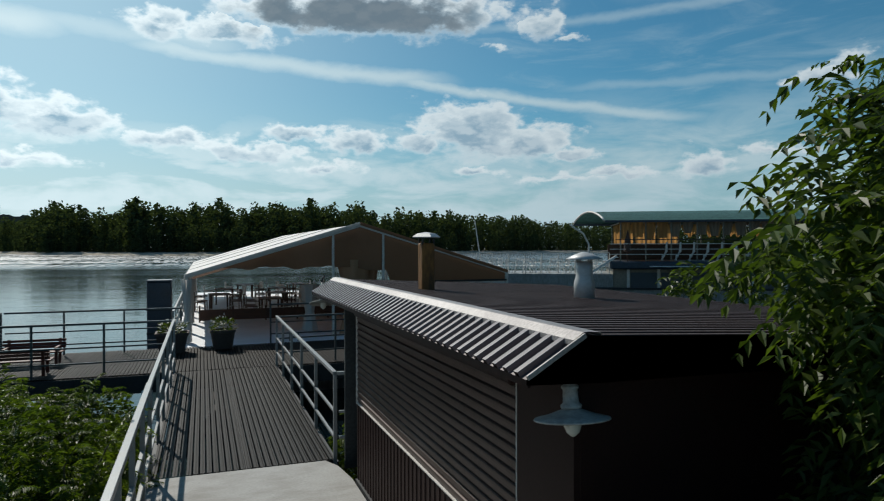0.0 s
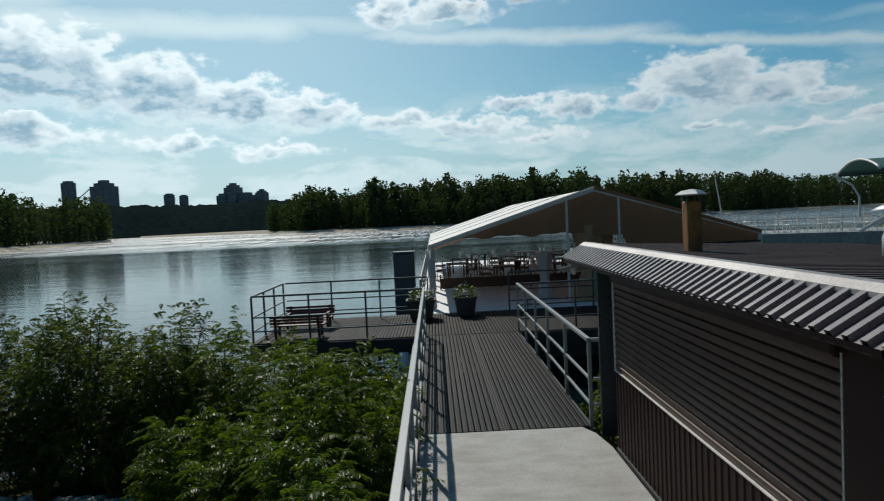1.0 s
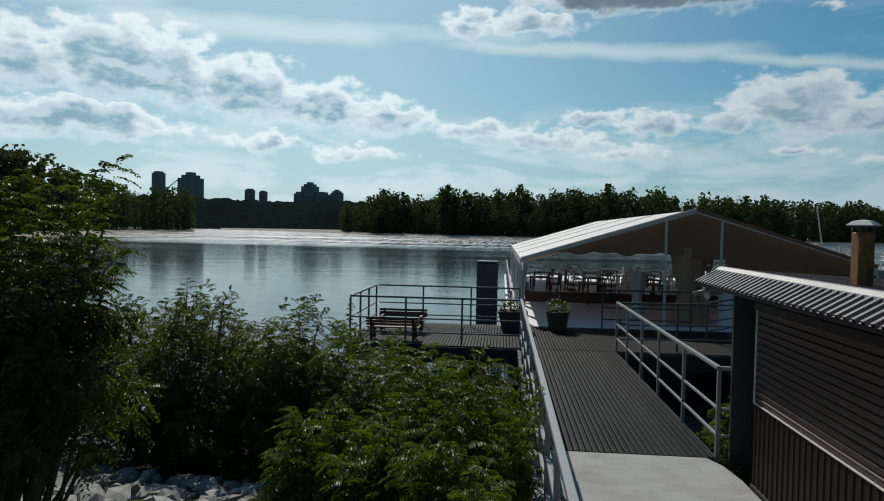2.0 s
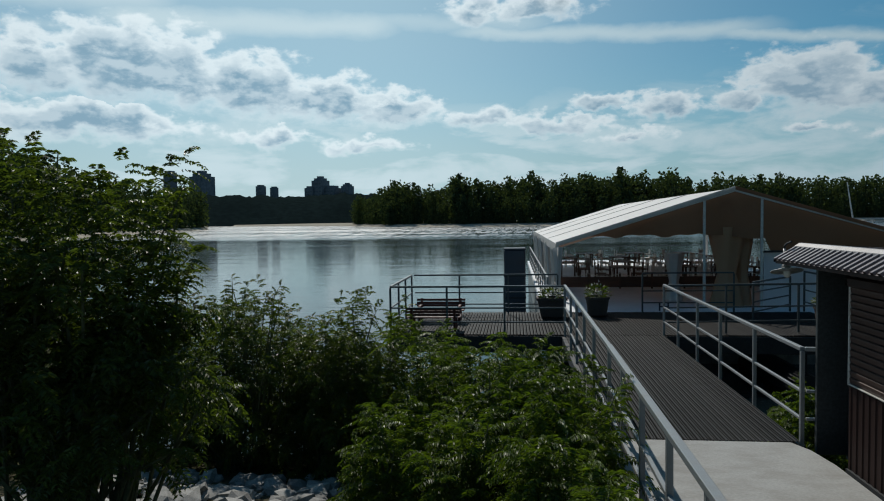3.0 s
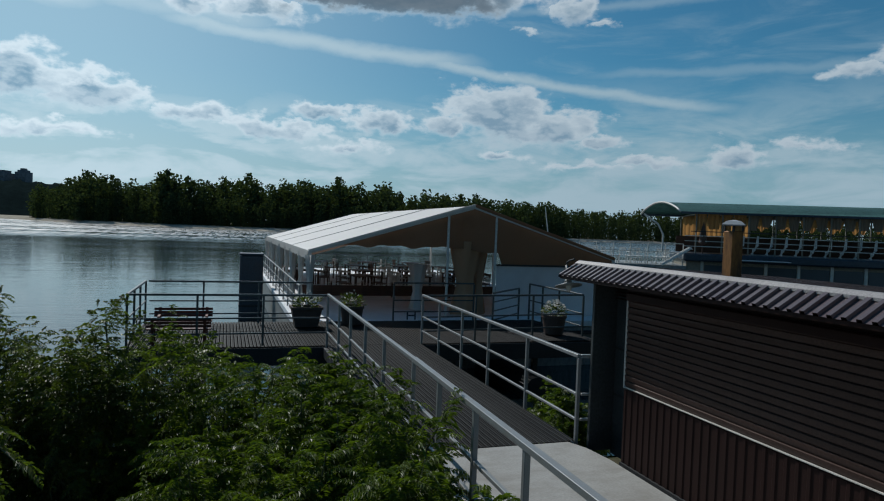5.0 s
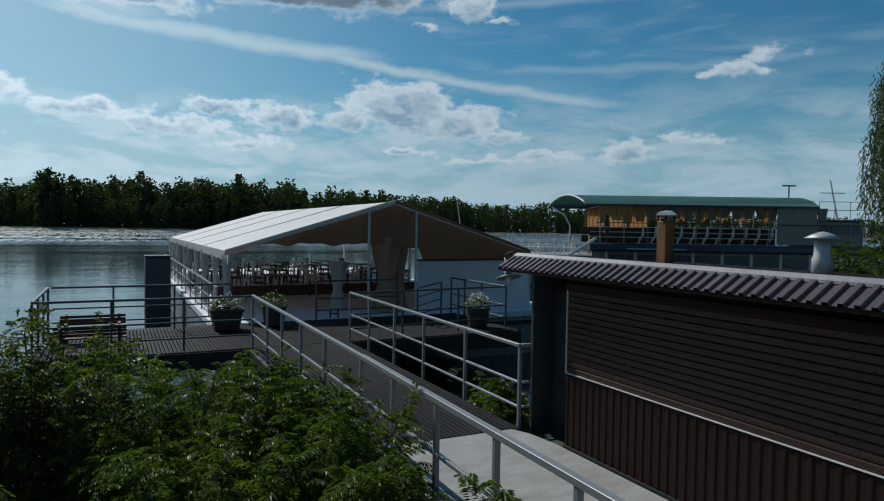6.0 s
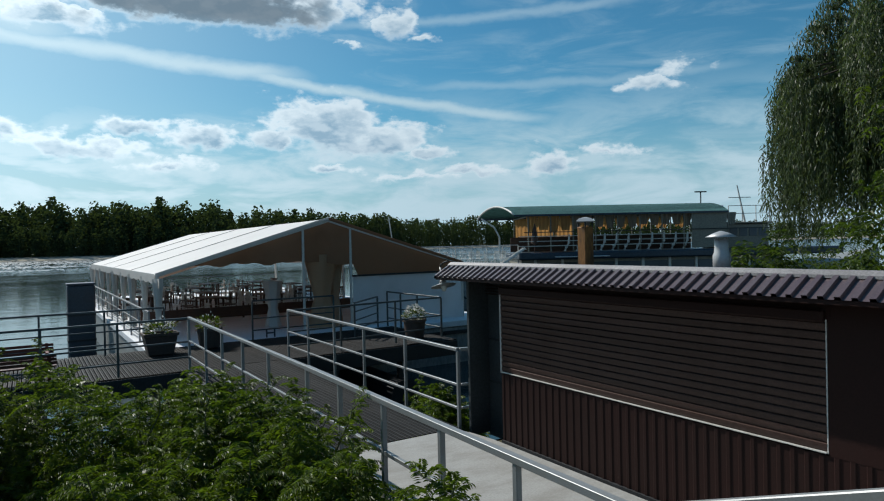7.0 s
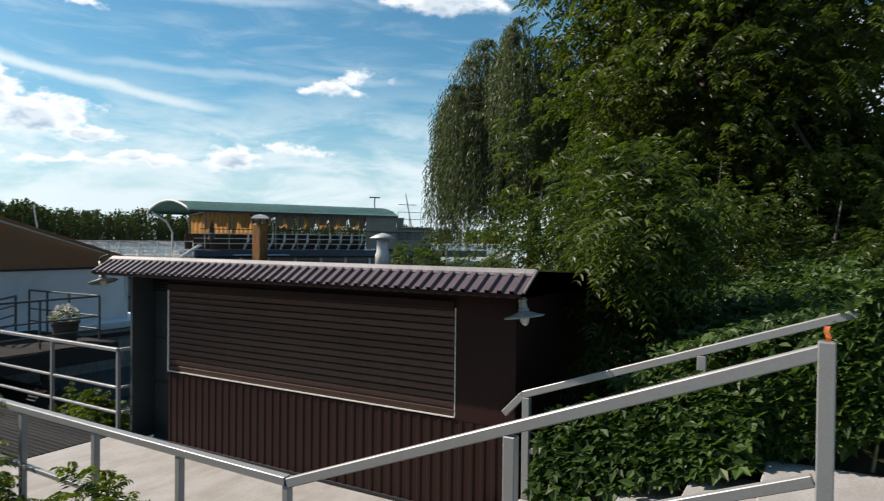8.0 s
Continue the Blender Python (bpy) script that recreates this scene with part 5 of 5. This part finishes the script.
# big dark trees behind
broad_crown("tree", "large dark leafy tree on the bank", "tree", (11.3, -6.0, .3), 12, ((0, 0, 6.9), (3.6, 3.6, 6.4)), 1100, 13, .2, .4, "tree_leaf", 41, .3, .3, .38, 40, 5)
broad_crown("tree", "dark leafy tree beside the willow", "tree", (18.0, -3.6, .0), 11, ((0, 0, 6.4), (3.4, 3.4, 5.8)), 700, 12, .2, .4, "tree_leaf", 42, .3, .25, .36, 30, 5)
broad_crown("tree", "dark leafy tree above the creeper bank", "tree", (12.5, -9.4, .8), 5, ((0, 0, 2.4), (2.6, 2.2, 2.2)), 420, 11, .18, .4, "tree_leaf", 43, .3, .25, .36, 24, 5)


def willow(at, height, r, heads, seed):
    """A weeping willow: boughs that end in fountains of hanging strands."""
    g = np.random.default_rng(seed)
    t = thing("willow_tree", "grey green weeping willow with hanging strands", "tree", at)
    bm = bmesh.new()
    tube([(0, 0, -.5), (.2, 0, height * .3), (0, .2, height * .6), (.1, 0, height * .85)], [.38, .3, .2, .08], 10, bm)
    part("trunk", bm, M["bark"], t, smooth=True)
    limbs = bmesh.new()
    pts, ways = [], []
    for k in range(heads):
        a, f = g.uniform(0, 2 * math.pi), .25 + .75 * g.random() ** .7
        rr = r * f * g.uniform(.85, 1.08)
        top = height * (1 - .24 * f ** 2) * g.uniform(.6, 1.0)
        p = np.array((rr * math.cos(a), rr * math.sin(a), top))
        tube([(0, 0, height * .4), (p[0] * .5, p[1] * .5, height * .38 + top * .5), tuple(p)], [.13, .08, .025], 6, limbs, False)
        size = g.uniform(.5, 1.05)
        for j in range(int(34 * size) + 10):
            b, q = g.uniform(0, 2 * math.pi), g.random() ** .5
            away = np.array((math.cos(b), math.sin(b), 0)) * size * q + np.array((math.cos(a), math.sin(a), 0)) * .35
            length = g.uniform(1.2, 4.4) * (.55 + .5 * size)
            steps = int(length / .085)
            s = np.linspace(0, 1, steps)[:, None]
            line = p + away * np.minimum(s * 3.2, 1) ** .6 + np.array((0, 0, 1)) * (.35 * size * np.sin(np.minimum(s * 3.2, 1) * math.pi) * (1 - q * .5) - length * np.maximum(s - .08, 0))
            line = line + g.normal(0, .025, (steps, 3))
            pts.append(line[line[:, 2] > .6])
            ways.append(g.normal(0, .4, pts[-1].shape) + np.array((0, 0, -1.0)))
    part("branching", limbs, M["bark"], t)
    pts, ways = np.concatenate(pts), np.concatenate(ways)
    lens = .2 * g.uniform(.7, 1.3, len(pts))
    part("crown", leaf_mesh("crown", pts, ways, lens, lens * .2, M["willow_leaf"]), None, t)


willow((21.5, 2.9, -.6), 13.0, 3.9, 145, 51)


def creeper(n, seed):
    """Broad leaved creeper over the bank beside the stairs."""
    g = np.random.default_rng(seed)
    t = thing("creeper", "dense broad leaved green creeper covering the bank by the stairs", "creeper", (0, 0, 0))
    x = g.uniform(-.02, 6.5, n)
    y = g.uniform(-9.6, -6.45, n)
    lump = np.array([noise.noise((a * .9, b * .9, 2)) for a, b in zip(x, y)])
    low = np.array([ground_height(a, b) for a, b in zip(x, y)])
    z = low + (.8 + .35 * lump + np.clip(x * .08, 0, .5)) * g.uniform(.2, 1.0, n) ** .5
    # a third of it hangs over the rail and trails across the steps
    m = n // 3
    y[:m] = g.uniform(-8.7, -5.95, m)
    rail, tread = 1.25 - (y[:m] + 5.77) * .357, .172 - (y[:m] + 5.25) * .358
    top = rail - .28 + .25 * lump[:m] + np.clip(-7.9 - y[:m], 0, .6) * .9
    f = g.uniform(0, 1, m)
    z[:m] = tread + .03 + (top - tread - .03) * f
    x[:m] = .05 - g.uniform(0, 1, m) ** .7 * (.1 + .36 * (1 - f) * (1 + .6 * lump[:m]) * np.where(y[:m] < -7.6, .2, 1.0))
    base = np.stack([x, y, z], 1)
    way = g.normal(0, .6, (n, 3)) + np.array([-.5, .1, -.15])
    d, ux, uz = frame_of(way)
    # three lobes to a leaf
    base, way = np.concatenate([base] * 3), np.concatenate([d, d * .6 + ux * .8, d * .6 - ux * .8])
    lens = np.concatenate([g.uniform(.075, .14, n)] * 3) * np.repeat([1.0, .8, .8], n)
    part("foliage", leaf_mesh("foliage", base, way, lens, lens * .55, M["vine_leaf"], .12), None, t)
    for k in range(40):
        i = g.integers(0, n)
        part("stem", tube([(x[i], y[i], low[i] - .05), (x[i] + .1, y[i] - .1, low[i] + (z[i] - low[i]) * .6), (x[i], y[i], z[i])], [.012, .01, .005], 5, None, False), M["stem"], t)


creeper(18000, 61)


def rubble():
    """Broken stone along the foot of the bank."""
    g = random.Random(8)
    forms = []
    for k in range(6):
        bm = bmesh.new()
        bmesh.ops.create_icosphere(bm, subdivisions=1, radius=1)
        for v in bm.verts:
            v.co *= 1 + .35 * noise.noise(v.co * 1.3 + Vector((k * 5, 0, 0)))
            v.co.z *= .6
        forms.append(mesh_of(bm, "stone", M["rock"]))
    r = thing("stone_bank", "loose grey broken stones on the bank", "stones", (0, 0, 0), kind="structure")
    for k in range(299):
        x, y = g.uniform(-9.4, -4.9), g.uniform(-2.3, .7)
        s = g.uniform(.07, .2)
        ob = part("stone", forms[k % 6], None, r)
        ob.matrix_basis = pose(x, y, ground_height(x, y) + s * .2, g.uniform(0, 30), g.uniform(0, 30), g.uniform(0, 360)) @ Matrix.Diagonal((s, s * g.uniform(.7, 1.2), s * .9, 1))


rubble()

tie = thing("ribbon", "small orange ribbon tied to the handrail post", "ribbon", (-2.2, -7.99, 2.165))
bm = bmesh.new()
strip([(-.008, -.01, .01), (-.014, -.016, .03), (-.003, -.006, .055), (.008, -.012, .075)], (.004, .02, 0), bm)
bmesh.ops.solidify(bm, geom=bm.faces[:], thickness=.003)
part("tail", bm, surface("orange_ribbon", (.7, .2, .05), .6, bump=.05), tie)
